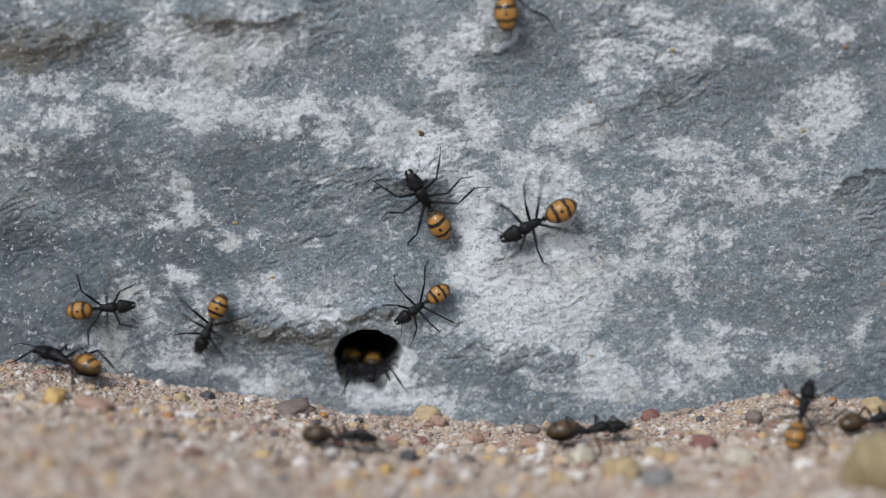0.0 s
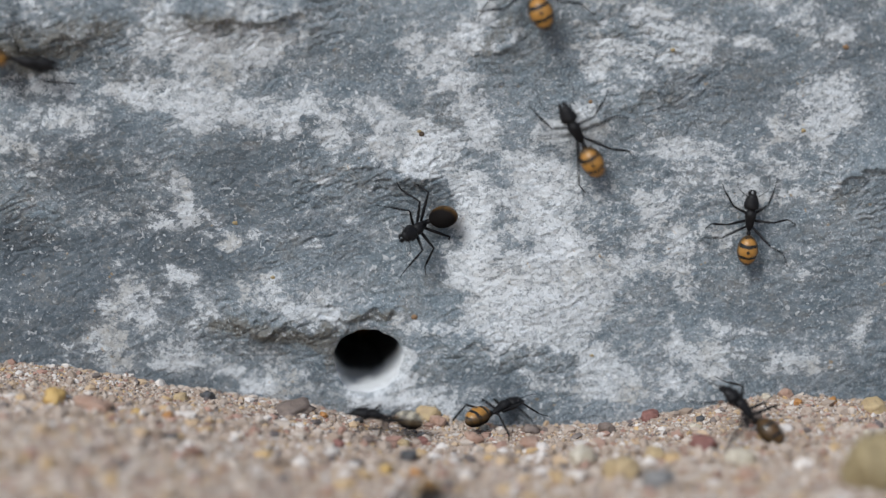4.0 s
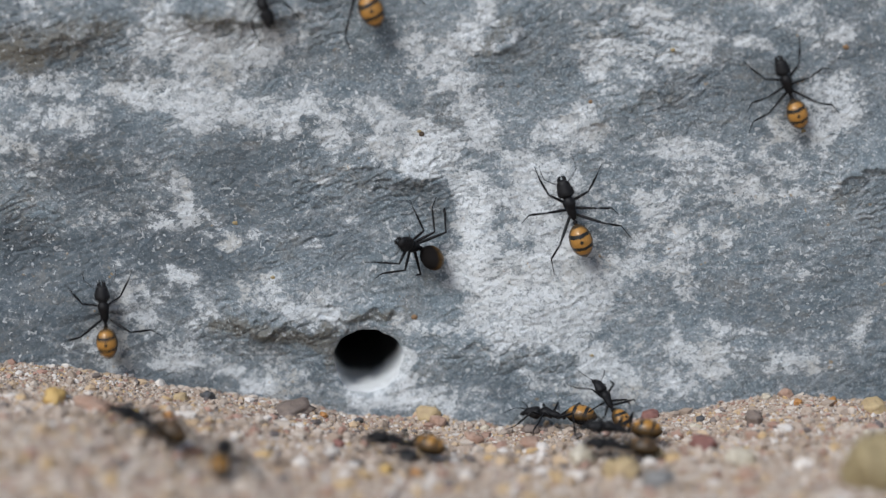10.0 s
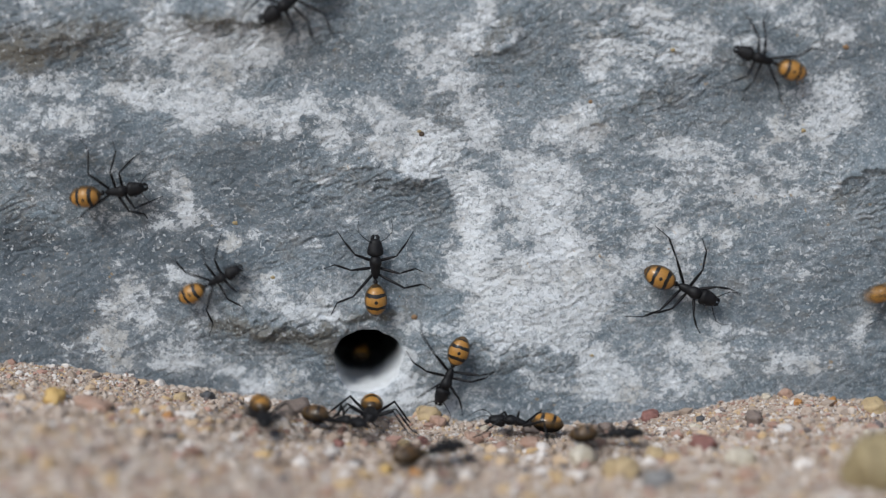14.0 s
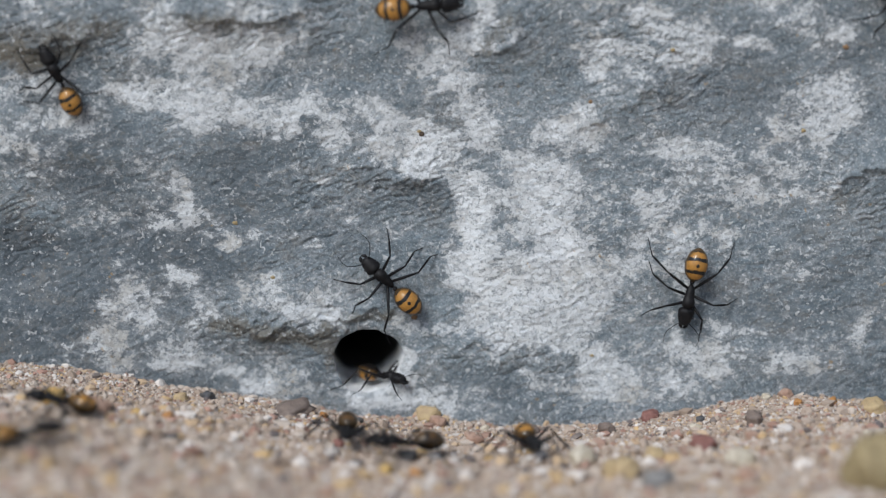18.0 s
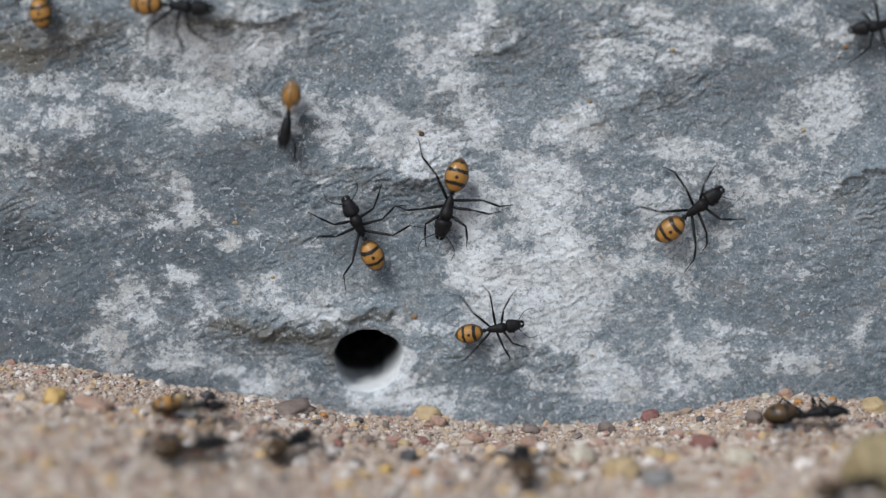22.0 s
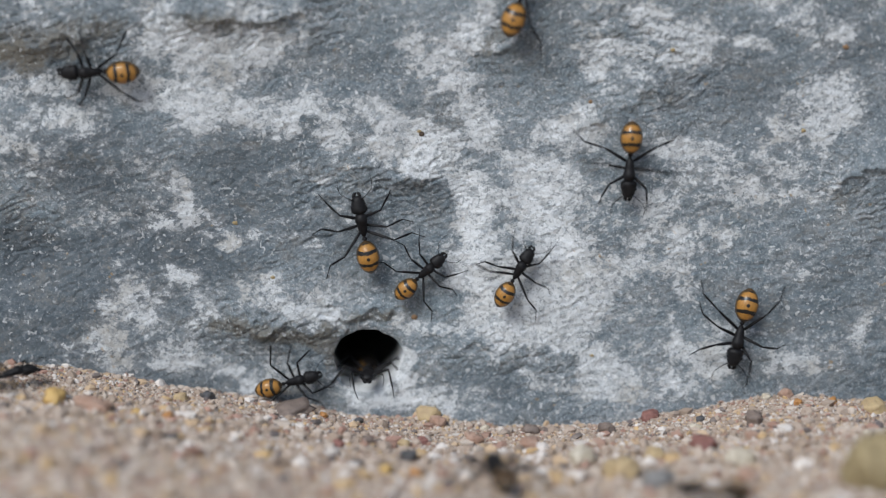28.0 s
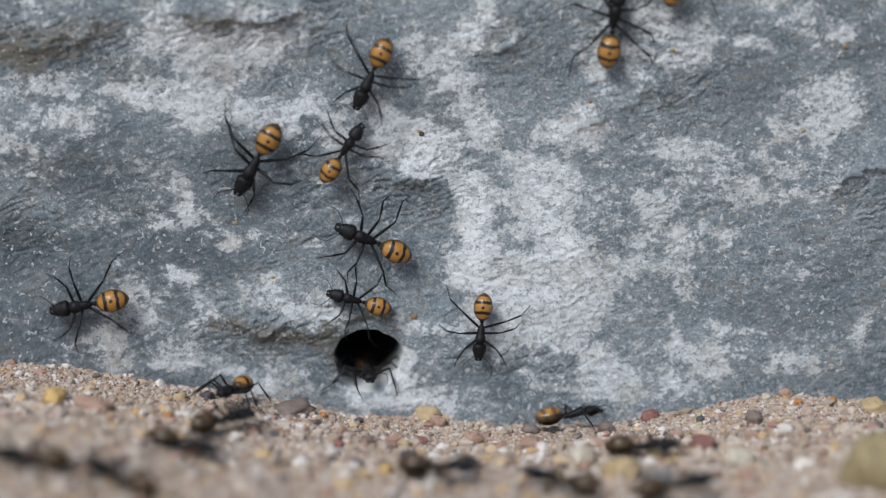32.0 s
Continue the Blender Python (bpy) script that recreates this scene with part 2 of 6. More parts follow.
def gaster_material(name="banded_gaster", gold=(0.385, 0.183, 0.038), tawny=(0.31, 0.155, 0.055)):
    """Golden down with black cross bands and one dark dot."""
    p = Paint(name, 0.45)
    p.shader.inputs["Coat Roughness"].default_value = 0.1
    part_xyz = p.nodes.new("ShaderNodeSeparateXYZ")
    p.link(p.where, part_xyz.inputs[0])
    wobble = p.value("MULTIPLY_ADD", p.noise(900, 2), 0.0006, -0.0003)
    bow = p.value("MULTIPLY", p.value("POWER", part_xyz.outputs[1], 2.0), -110.0)
    along = p.value("ADD", p.value("ADD", part_xyz.outputs[0], wobble), bow)
    span = p.nodes.new("ShaderNodeMapRange")
    p.link(along, span.inputs["Value"])
    span.inputs["From Min"].default_value, span.inputs["From Max"].default_value = -0.0031, 0.0031
    black = (0.01, 0.0085, 0.008)
    shade = p.noise(620, 3, 0.65)
    c = p.mix(p.band(span.outputs["Result"], 0.09, 0.06), gold, tawny)
    c = p.mix(p.band(shade, 0.4, 0.7, 0.0, 0.55), c, tuple(v * 0.55 for v in gold))
    hair = p.noise(2600, 3, 0.7, (0.3, 2.0, 2.0))
    c = p.mix(p.band(hair, 0.42, 0.72, 0.0, 0.6), c, tuple(v * 0.45 for v in gold))
    off, on = (0, 0, 0), (1, 1, 1)
    bands = p.ramp(span.outputs["Result"], [(0.0, off), (0.075, on), (0.11, off), (0.25, on), (0.345, off), (0.6, on), (0.7, off), (0.9, on)], True)
    c = p.mix(bands, c, black)
    far = p.value("ADD", p.value("POWER", p.value("ADD", part_xyz.outputs[0], 0.0001), 2.0), p.value("POWER", part_xyz.outputs[1], 2.0))
    c = p.mix(p.band(far, 1.5e-7, 0.7e-7), c, black)
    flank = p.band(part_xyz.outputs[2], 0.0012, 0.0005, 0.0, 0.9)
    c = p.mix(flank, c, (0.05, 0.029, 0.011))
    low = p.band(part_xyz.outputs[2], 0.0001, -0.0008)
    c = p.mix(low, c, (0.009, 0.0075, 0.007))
    p.colour(c)
    p.rough(p.band(part_xyz.outputs[2], 0.0006, -0.0004, 0.42, 0.75))
    p.link(p.band(part_xyz.outputs[2], -0.0004, 0.0006, 0.0, 0.3), p.shader.inputs["Coat Weight"])
    p.link(p.band(part_xyz.outputs[2], -0.0004, 0.0006, 0.05, 0.3), p.shader.inputs["Specular IOR Level"])
    p.bump(hair, 0.00009, 0.7)
    return p.mat


ROCK = rock_material()
SAND = sand_material("dry_sand", False)
GRAIN = sand_material("coarse_sand_grains", True)
BLACK = chitin_material("black_chitin", (0.0065, 0.006, 0.0065), 0.5)
LEG = chitin_material("leg_chitin", (0.006, 0.0055, 0.006), 0.45)
EYE_MAT = chitin_material("eye", (0.02, 0.02, 0.022), 0.15)
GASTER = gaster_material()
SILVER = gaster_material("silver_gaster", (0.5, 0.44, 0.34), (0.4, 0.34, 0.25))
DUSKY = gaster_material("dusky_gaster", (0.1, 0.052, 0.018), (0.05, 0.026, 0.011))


# ---- helpers for meshes ----
def mesh_of(name, verts, faces, smooth=True):
    me = bpy.data.meshes.new(name)
    me.from_pydata(verts, [], faces)
    if smooth:
        me.polygons.foreach_set("use_smooth", [True] * len(me.polygons))
    me.update()
    return me


def part(name, me, material, parent, label="", at=(0, 0, 0)):
    ob = new(name, me)
    if not me.materials:
        me.materials.append(material)
    ob.parent = parent
    ob.location = at
    if label:
        ob["label"] = label
    return ob


def sheet(name, xs, ys, point):
    """A grid of quads over two coordinate rows; point maps both to x, y, z."""
    gx, gy = np.meshgrid(xs, ys)
    co = np.stack(point(gx, gy), axis=-1).reshape(-1, 3)
    n, m = len(xs), len(ys)
    i = np.arange(n * m).reshape(m, n)
    quads = np.stack([i[:-1, :-1], i[:-1, 1:], i[1:, 1:], i[1:, :-1]], axis=-1).reshape(-1, 4)
    return co, quads, gx.ravel(), gy.ravel()


def mesh_from_arrays(name, co, quads, k=4):
    me = bpy.data.meshes.new(name)
    me.vertices.add(len(co))
    me.vertices.foreach_set("co", np.ascontiguousarray(co, dtype=np.float32).ravel())
    me.loops.add(len(quads) * k)
    me.loops.foreach_set("vertex_index", np.ascontiguousarray(quads, dtype=np.int32).ravel())
    me.polygons.add(len(quads))
    me.polygons.foreach_set("loop_start", np.arange(0, len(quads) * k, k, dtype=np.int32))
    me.polygons.foreach_set("use_smooth", np.ones(len(quads), dtype=bool))
    me.update(calc_edges=True)
    me.validate()
    return me


def spaced(low, high, step, far, grow=1.25):
    """Even steps between low and high, then growing steps out to far on both sides."""
    middle = list(np.arange(low, high + step / 2, step))
    out, d, x = [], step, middle[-1]
    while x < far:
        d *= grow
        x = x + d
        out.append(x)
    back_out, d, x = [], step, middle[0]
    while x > -far:
        d *= grow
        x = x - d
        back_out.append(x)
    return np.array(back_out[::-1] + middle + out)


def tube(points, radii, sides=7):
    """A closed limb along points with a radius at each."""
    verts, faces = [], []
    pts = [Vector(p) for p in points]
    for k, p in enumerate(pts):
        d = (pts[min(k + 1, len(pts) - 1)] - pts[max(k - 1, 0)]).normalized()
        side = d.cross(Vector((0.13, 0.21, 1.0))).normalized()
        up = side.cross(d)
        for j in range(sides):
            a = 2 * math.pi * j / sides
            verts.append((p + (side * math.cos(a) + up * math.sin(a)) * radii[k]) * MM)
    for k in range(len(pts) - 1):
        for j in range(sides):
            a, b = k * sides + j, k * sides + (j + 1) % sides
            faces.append((a, b, b + sides, a + sides))
    faces.append(tuple(range(sides - 1, -1, -1)))
    faces.append(tuple(range((len(pts) - 1) * sides, len(pts) * sides)))
    return verts, faces


def egg(half, profile, rings=14, sides=16):
    """A body of revolution along x with half lengths; profile(s), s from -1 to 1, gives width, depth and lift."""
    verts, faces = [], []
    for k in range(rings + 1):
        s = -math.cos(math.pi * k / rings)
        w, d, lift = profile(s)
        for j in range(sides):
            a = 2 * math.pi * j / sides
            verts.append(Vector((s * half[0], w * half[1] * math.cos(a), d * half[2] * math.sin(a) + lift)) * MM)
    for k in range(rings):
        for j in range(sides):
            a, b = k * sides + j, k * sides + (j + 1) % sides
            faces.append((a, a + sides, b + sides, b))
    faces.append(tuple(range(sides)))
    faces.append(tuple(range((rings + 1) * sides - 1, rings * sides - 1, -1)))
    return verts, faces


# ---- the rock face with its round drilled hole ----
def limewash(x, z):
    """Where the pale crust clings to the stone, in strokes from point to point."""
    b = -0.05 + 0.12 * np.exp(-((x - 18) / 30.0) ** 2) + 0.26 * layers(x / 11.0, z / 7.0, 61, 3)
    x, z = x + 0.7 * layers(x / 2.4, z / 1.8, 83, 2), z + 0.7 * layers(x / 2.4, z / 1.8, 86, 2)
    for a in ((-50.1, 75.4, -51.3, 70.5, 3.5, .3), (-43.5, 69.0, -31.7, 68.6, 3.0, .52),
              (-33.7, 66.4, -32.2, 66.4, 1.2, .6), (-70.7, 74.4, -62.9, 73.9, 2.5, .2),
              (-77.1, 62.6, -60.4, 61.7, 2.2, .3), (-77.4, 53.7, -60.6, 55.2, 3.6, .32),
              (-76.7, 49.2, -71.8, 46.7, 2.5, .28), (-54.4, 63.6, -44.7, 57.7, 2.5, .3),
              (-57.5, 60.7, -52.6, 58.2, 1.5, .6), (-44.6, 62.6, -37.8, 61.7, 2.8, .5),
              (-43.7, 58.7, -35.9, 56.7, 2.6, .5), (-34.9, 57.2, -32.0, 54.5, 1.4, .5),
              (-29.0, 56.7, -23.1, 58.2, 2.2, .7), (-28.1, 53.2, -26.1, 54.7, 1.5, .6),
              (-20.1, 54.2, -18.5, 52.7, 2.2, .75)):
        b = b + stroke(x, z, *a)
    for a in ((-42.8, 55.2, -40.9, 53.2, 1.2, .5), (-15.2, 58.7, -10.3, 57.2, 1.2, .5),
              (-9.3, 55.7, -1.4, 52.7, 1.6, .55), (-10.3, 50.5, -0.4, 49.7, 2.6, .85),
              (-6.3, 47.2, -2.4, 46.7, 1.4, .5), (5.5, 56.7, 8.5, 53.7, 2.2, .6),
              (7.5, 51.7, 11.5, 48.7, 1.2, .4), (0.6, 61.7, 4.5, 62.6, 1.2, .8),
              (0.6, 66.6, 4.5, 69.5, 2.2, .5), (-6.8, 68.1, -2.4, 62.6, 1.8, .35),
              (7.4, 75.4, 4.5, 70.5, 2.0, .35), (17.4, 53.2, 24.3, 56.2, 2.0, .6),
              (21.4, 50.2, 26.3, 52.7, 1.6, .4), (12.0, 47.7, 20.4, 46.7, 1.8, .75),
              (14.5, 43.7, 22.5, 43.7, 2.2, .65)):
        b = b + stroke(x, z, *a)
    for a in ((3.6, 42.7, 7.6, 41.7, 2.2, .7), (4.6, 39.6, 6.1, 32.5, 2.0, .75),
              (9.6, 40.6, 15.5, 40.1, 1.5, .5), (17.5, 39.6, 21.6, 34.5, 2.8, .8),
              (9.6, 34.5, 13.6, 35.6, 1.5, .6), (3.6, 28.4, 8.6, 26.3, 2.4, .85),
              (13.6, 28.4, 21.6, 29.4, 3.2, .8), (6.6, 22.2, 11.7, 24.3, 2.5, .75),
              (15.7, 21.2, 26.7, 24.3, 3.2, .65), (9.7, 17.0, 21.8, 16.0, 1.8, .65),
              (3.6, 19.1, -0.4, 17.0, 1.2, .4), (24.6, 31.5, 29.7, 28.4, 2.5, .55),
              (24.8, 18.1, 28.0, 7.6, 2.5, .5), (27.9, 11.8, 33.1, 6.6, 2.2, .5),
              (-8.5, 19.1, -0.4, 17.6, 1.4, .55)):
        b = b + stroke(x, z, *a)
    for a in ((1.6, 15.0, 9.7, 11.8, 1.0, .35), (34.4, 41.5, 36.9, 42.2, 1.3, .9),
              (40.4, 42.7, 37.5, 36.6, 1.8, .5), (34.6, 33.5, 33.7, 28.4, 1.6, .55),
              (41.5, 34.5, 42.6, 30.5, 1.8, .5), (38.7, 29.4, 44.8, 23.3, 2.0, .45),
              (40.9, 20.2, 42.0, 15.0, 1.2, .5), (47.4, 19.1, 49.5, 18.1, 1.4, .6),
              (45.5, 36.6, 50.5, 34.5, 1.2, .4), (38.2, 50.7, 50.1, 50.2, 1.4, .45),
              (27.0, 68.1, 26.1, 64.1, 1.8, .6), (30.0, 68.6, 33.9, 67.1, 1.2, .4),
              (35.7, 73.4, 44.6, 70.5, 2.8, .42), (38.8, 66.6, 45.7, 67.1, 1.2, .5),
              (57.3, 72.5, 60.2, 73.4, 2.5, .42)):
        b = b + stroke(x, z, *a)
    for a in ((63.1, 73.4, 71.0, 71.5, 2.2, .4), (51.5, 69.3, 56.4, 68.4, 0.9, .85),
              (59.7, 59.7, 68.5, 60.7, 2.0, .4), (55.8, 56.7, 59.9, 52.7, 1.8, .5),
              (64.8, 53.7, 72.6, 56.7, 2.5, .37), (56.0, 50.7, 61.1, 45.7, 2.2, .37),
              (54.2, 43.7, 56.3, 42.2, 1.0, .6), (60.3, 41.7, 68.2, 43.7, 1.4, .4),
              (49.5, 35.6, 50.6, 33.5, 1.0, .5), (75.1, 20.2, 74.3, 16.0, 1.5, .55),
              (57.3, 10.8, 66.4, 11.8, 2.0, .4), (58.4, 6.6, 66.5, 6.6, 1.2, .4),
              (40.1, 7.6, 45.2, 6.6, 1.8, .42), (46.2, 10.8, 51.2, 9.7, 1.2, .5),
              (63.8, 27.4, 66.7, 28.4, 0.8, .4)):
        b = b + stroke(x, z, *a)
    for a in ((-48.0, 46.7, -45.2, 40.6, 1.4, .45), (-47.2, 39.6, -45.2, 38.6, 1.0, .6),
              (-39.9, 32.7, -36.9, 33.5, 1.0, .95), (-59.6, 27.4, -54.6, 26.3, 2.0, .52),
              (-61.7, 22.2, -53.8, 20.2, 2.2, .42), (-61.0, 16.0, -58.1, 11.8, 2.2, .5),
              (-47.5, 27.9, -44.5, 27.4, 1.0, .5), (-44.6, 25.3, -40.7, 20.2, 0.8, .35),
              (-35.5, 26.3, -30.5, 26.3, 1.4, .5), (-34.6, 23.3, -28.6, 22.2, 1.4, .42),
              (-30.5, 25.3, -21.5, 20.7, 2.0, .4), (-26.6, 20.2, -20.5, 21.2, 1.4, .5),
              (-21.2, 44.7, -17.3, 46.7, 1.2, .5), (-45.9, 10.8, -51.0, 11.8, 1.2, .5),
              (-18.5, 20.2, -19.6, 11.8, 1.2, .35)):
        b = b + stroke(x, z, *a)
    for a in ((-14.6, 5.3, -6.5, 6.4, 2.0, .9), (-6.9, 13.4, -7.1, 5.5, 1.3, 1.0), (-14.6, 4.9, -6.5, 4.3, 1.4, .7),
              (-4.0, 5.0, 0.6, 2.9, 1.4, .85), (-34.9, 6.6, -29.8, 6.6, 1.2, .4),
              (-14.4, 29.4, -12.4, 28.4, 0.8, .5), (-23.6, 55.5, -23.1, 55.1, 1.2, -.9),
              (-40.1, 46.7, -32.3, 39.6, 4.5, -.3), (-76.6, 28.4, -65.6, 26.3, 5.0, -.35), (-78.0, 18.1, -66.0, 17.0, 4.0, -.25), (-53.5, 29.4, -36.4, 30.5, 3.0, -.25),
              (-9.3, 41.7, -2.4, 39.6, 3.0, -.35), (43.9, 58.7, 50.9, 56.7, 5.0, -.3),
              (11.4, 63.6, 19.3, 61.7, 4.0, -.4), (-18.0, 70.5, -14.1, 68.6, 4.0, -.25),
              (67.8, 26.3, 72.0, 23.3, 4.0, -.25), (11.8, 2.9, 22.0, 3.4, 2.0, -.5),
              (72.6, 6.6, 79.5, 6.6, 2.0, -.4)):
        b = b + stroke(x, z, *a)
    for a in ((51.6, 32.5, 61.7, 30.5, 4.0, 0.22), (69.5, 34.5, 75.4, 36.6, 2.5, 0.27), (54.8, 24.3, 64.0, 20.2, 3.0, 0.17),
              (45.3, 43.7, 53.3, 42.7, 2.0, 0.27), (68.3, 64.6, 74.4, 60.7, 3.0, 0.25), (-14.4, 36.6, -6.4, 32.5, 3.0, 0.15),
              (-14.5, 24.3, -22.5, 26.3, 3.0, 0.2), (42.1, 11.8, 51.1, 16.0, 3.0, 0.2), (64.2, 16.0, 70.3, 13.9, 2.0, 0.25)):
        b = b + stroke(x, z, *a)
    for a in ((-49.1, 75.0, -43.4, 68.7, 2.8, 0.35), (-37.4, 75.0, -26.7, 75.0, 2.0, 0.30), (-42.4, 69.2, -28.7, 67.7, 2.0, 0.20),
              (-75.3, 63.3, -58.2, 62.3, 3.8, -0.38), (-73.2, 55.4, -57.6, 52.9, 3.0, -0.30),
              (-47.8, 49.4, -28.0, 49.9, 2.2, -0.22), (-60.8, 16.3, -56.4, 12.1, 2.6, 0.40), (-52.8, 15.2, -44.8, 12.1, 2.6, 0.30),
              (-69.8, 16.3, -64.9, 14.2, 2.4, 0.28), (-60.1, 21.9, -52.1, 21.9, 2.0, 0.30), (-48.4, 27.8, -44.9, 27.6, 1.2, 0.40),
              (-4.8, 67.7, 4.5, 61.8, 2.4, 0.25), (-23.8, 74.5, -17.9, 72.6, 2.2, 0.30)):
        b = b + stroke(x, z, *a)
    for a in ((4.8, 44.9, 4.8, 26.6, 2.0, 0.25), (7.6, 20.4, 15.7, 16.3, 3.0, 0.20), (74.4, 67.7, 75.2, 48.9, 2.2, -0.35),
              (62.2, 66.2, 70.1, 65.7, 2.0, -0.20), (46.8, 20.4, 64.9, 20.4, 3.6, -0.30), (60.0, 16.3, 74.2, 14.2, 2.6, -0.20),
              (68.6, 27.6, 78.4, 26.6, 3.0, -0.25), (2.6, 11.0, 11.7, 6.9, 2.2, -0.40), (15.8, 10.0, 24.9, 6.9, 2.4, 0.30),
              (-22.5, 17.3, -18.5, 20.4, 2.0, 0.25), (-62.3, 29.7, -60.3, 29.7, 0.5, 0.10)):
        b = b + stroke(x, z, *a)
    for a in ((-6.4, 32.7, 0.1, 20.4, 2.4, -0.40), (-13.4, 29.7, -8.4, 28.6, 1.8, -0.20), (-58.4, 27.6, -53.7, 16.3, 3.0, -0.20),
              (-69.4, 28.6, -64.5, 24.5, 2.4, -0.20)):
        b = b + stroke(x, z, *a)
    for a in ((-1.2, 42.8, -1.2, 29.7, 1.5, -0.50), (-1.9, 24.5, -0.4, 16.3, 1.8, -0.35), (5.1, 46.9, 5.2, 28.6, 1.4, 0.30),
              (6.6, 26.6, 9.7, 14.2, 2.2, 0.25), (16.4, 46.9, 19.5, 34.8, 2.2, 0.15), (-44.5, 63.8, -39.7, 59.8, 1.4, 0.20),
              (57.2, 70.6, 64.9, 72.6, 2.4, -0.25), (59.5, 58.8, 60.9, 48.9, 1.8, -0.20)):
        b = b + stroke(x, z, *a)
    for a in ((-76.4, 60.8, -66.1, 61.8, 2.4, 0.35), (-71.2, 55.9, -61.4, 55.4, 2.0, 0.30), (-75.3, 51.9, -68.5, 49.9, 2.0, 0.20),
              (-57.3, 60.3, -50.4, 61.8, 1.6, 0.25), (-47.8, 48.9, -45.5, 41.8, 1.4, 0.20), (11.3, 75.0, 21.1, 70.6, 2.0, -0.30),
              (20.3, 53.9, 26.2, 52.4, 1.6, 0.30), (25.2, 55.9, 29.2, 52.9, 1.6, 0.20), (-38.8, 10.0, -30.8, 6.9, 1.4, 0.30),
              (-75.1, 34.8, -72.1, 33.7, 1.4, -0.20)):
        b = b + stroke(x, z, *a)
    for a in ((-78.2, 31.7, -63.4, 26.6, 4.0, -0.30), (-58.2, 32.7, -45.3, 31.7, 2.4, -0.25),
              (-54.8, 15.2, -40.8, 11.0, 2.4, 0.20), (-22.4, 29.7, -16.4, 32.7, 2.0, -0.15), (5.5, 43.9, 6.6, 28.6, 1.8, 0.30),
              (11.5, 44.9, 14.5, 38.8, 2.4, 0.20), (8.6, 24.5, 13.7, 16.3, 2.6, 0.20)):
        b = b + stroke(x, z, *a)
    # the first stroke pales the left face to paint in its sheen
    for a in ((-75.7, 43.9, -62.0, 37.8, 3.4, 0.12), (-35.5, 72.6, -26.8, 69.2, 2.0, 0.15), (39.5, 31.7, 53.6, 26.6, 2.4, 0.12),
              (60.3, 63.8, 70.1, 63.8, 2.0, -0.20)):
        b = b + stroke(x, z, *a)
    return b


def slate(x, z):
    """Darker beds of stone, plus painted shade where the left face recedes."""
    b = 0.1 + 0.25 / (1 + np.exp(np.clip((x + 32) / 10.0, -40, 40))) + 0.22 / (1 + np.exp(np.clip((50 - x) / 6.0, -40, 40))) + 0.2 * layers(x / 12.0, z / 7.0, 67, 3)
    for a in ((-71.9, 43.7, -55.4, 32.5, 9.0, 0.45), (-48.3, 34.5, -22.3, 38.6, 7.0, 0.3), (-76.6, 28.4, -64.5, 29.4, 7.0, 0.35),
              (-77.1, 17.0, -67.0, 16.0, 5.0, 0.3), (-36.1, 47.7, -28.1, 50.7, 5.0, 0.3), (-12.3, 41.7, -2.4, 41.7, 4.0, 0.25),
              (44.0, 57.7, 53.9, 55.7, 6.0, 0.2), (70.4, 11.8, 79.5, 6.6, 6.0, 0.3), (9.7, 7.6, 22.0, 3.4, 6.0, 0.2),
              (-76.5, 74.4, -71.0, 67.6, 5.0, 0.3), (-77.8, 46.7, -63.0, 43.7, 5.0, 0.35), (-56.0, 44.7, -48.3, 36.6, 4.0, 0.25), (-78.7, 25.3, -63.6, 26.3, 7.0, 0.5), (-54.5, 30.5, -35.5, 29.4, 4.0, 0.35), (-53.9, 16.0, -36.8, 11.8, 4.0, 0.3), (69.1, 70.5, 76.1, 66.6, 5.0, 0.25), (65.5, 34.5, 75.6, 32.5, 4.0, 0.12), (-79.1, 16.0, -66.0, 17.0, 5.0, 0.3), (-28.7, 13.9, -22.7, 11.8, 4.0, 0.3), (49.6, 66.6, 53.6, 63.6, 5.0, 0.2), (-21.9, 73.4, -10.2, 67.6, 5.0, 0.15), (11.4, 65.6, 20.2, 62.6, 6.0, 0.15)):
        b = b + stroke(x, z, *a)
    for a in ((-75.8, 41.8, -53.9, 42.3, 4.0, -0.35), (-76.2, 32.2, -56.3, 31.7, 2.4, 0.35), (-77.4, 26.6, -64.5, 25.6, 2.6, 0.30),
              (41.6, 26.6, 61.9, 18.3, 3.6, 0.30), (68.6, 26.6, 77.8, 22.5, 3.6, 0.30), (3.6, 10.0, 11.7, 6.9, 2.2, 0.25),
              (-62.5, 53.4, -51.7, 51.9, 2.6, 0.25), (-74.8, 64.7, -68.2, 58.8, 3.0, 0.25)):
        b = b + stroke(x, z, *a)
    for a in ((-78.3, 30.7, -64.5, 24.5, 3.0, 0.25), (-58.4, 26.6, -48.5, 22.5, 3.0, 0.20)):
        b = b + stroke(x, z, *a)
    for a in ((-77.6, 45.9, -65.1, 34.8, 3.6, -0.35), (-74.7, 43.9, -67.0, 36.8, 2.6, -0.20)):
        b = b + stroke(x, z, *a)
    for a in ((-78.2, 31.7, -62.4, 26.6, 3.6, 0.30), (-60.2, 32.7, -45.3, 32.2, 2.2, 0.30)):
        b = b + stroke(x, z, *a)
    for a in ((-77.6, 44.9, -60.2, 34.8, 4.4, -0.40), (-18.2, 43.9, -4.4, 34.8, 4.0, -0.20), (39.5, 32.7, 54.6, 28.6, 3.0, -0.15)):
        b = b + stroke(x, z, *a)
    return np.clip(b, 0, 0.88)


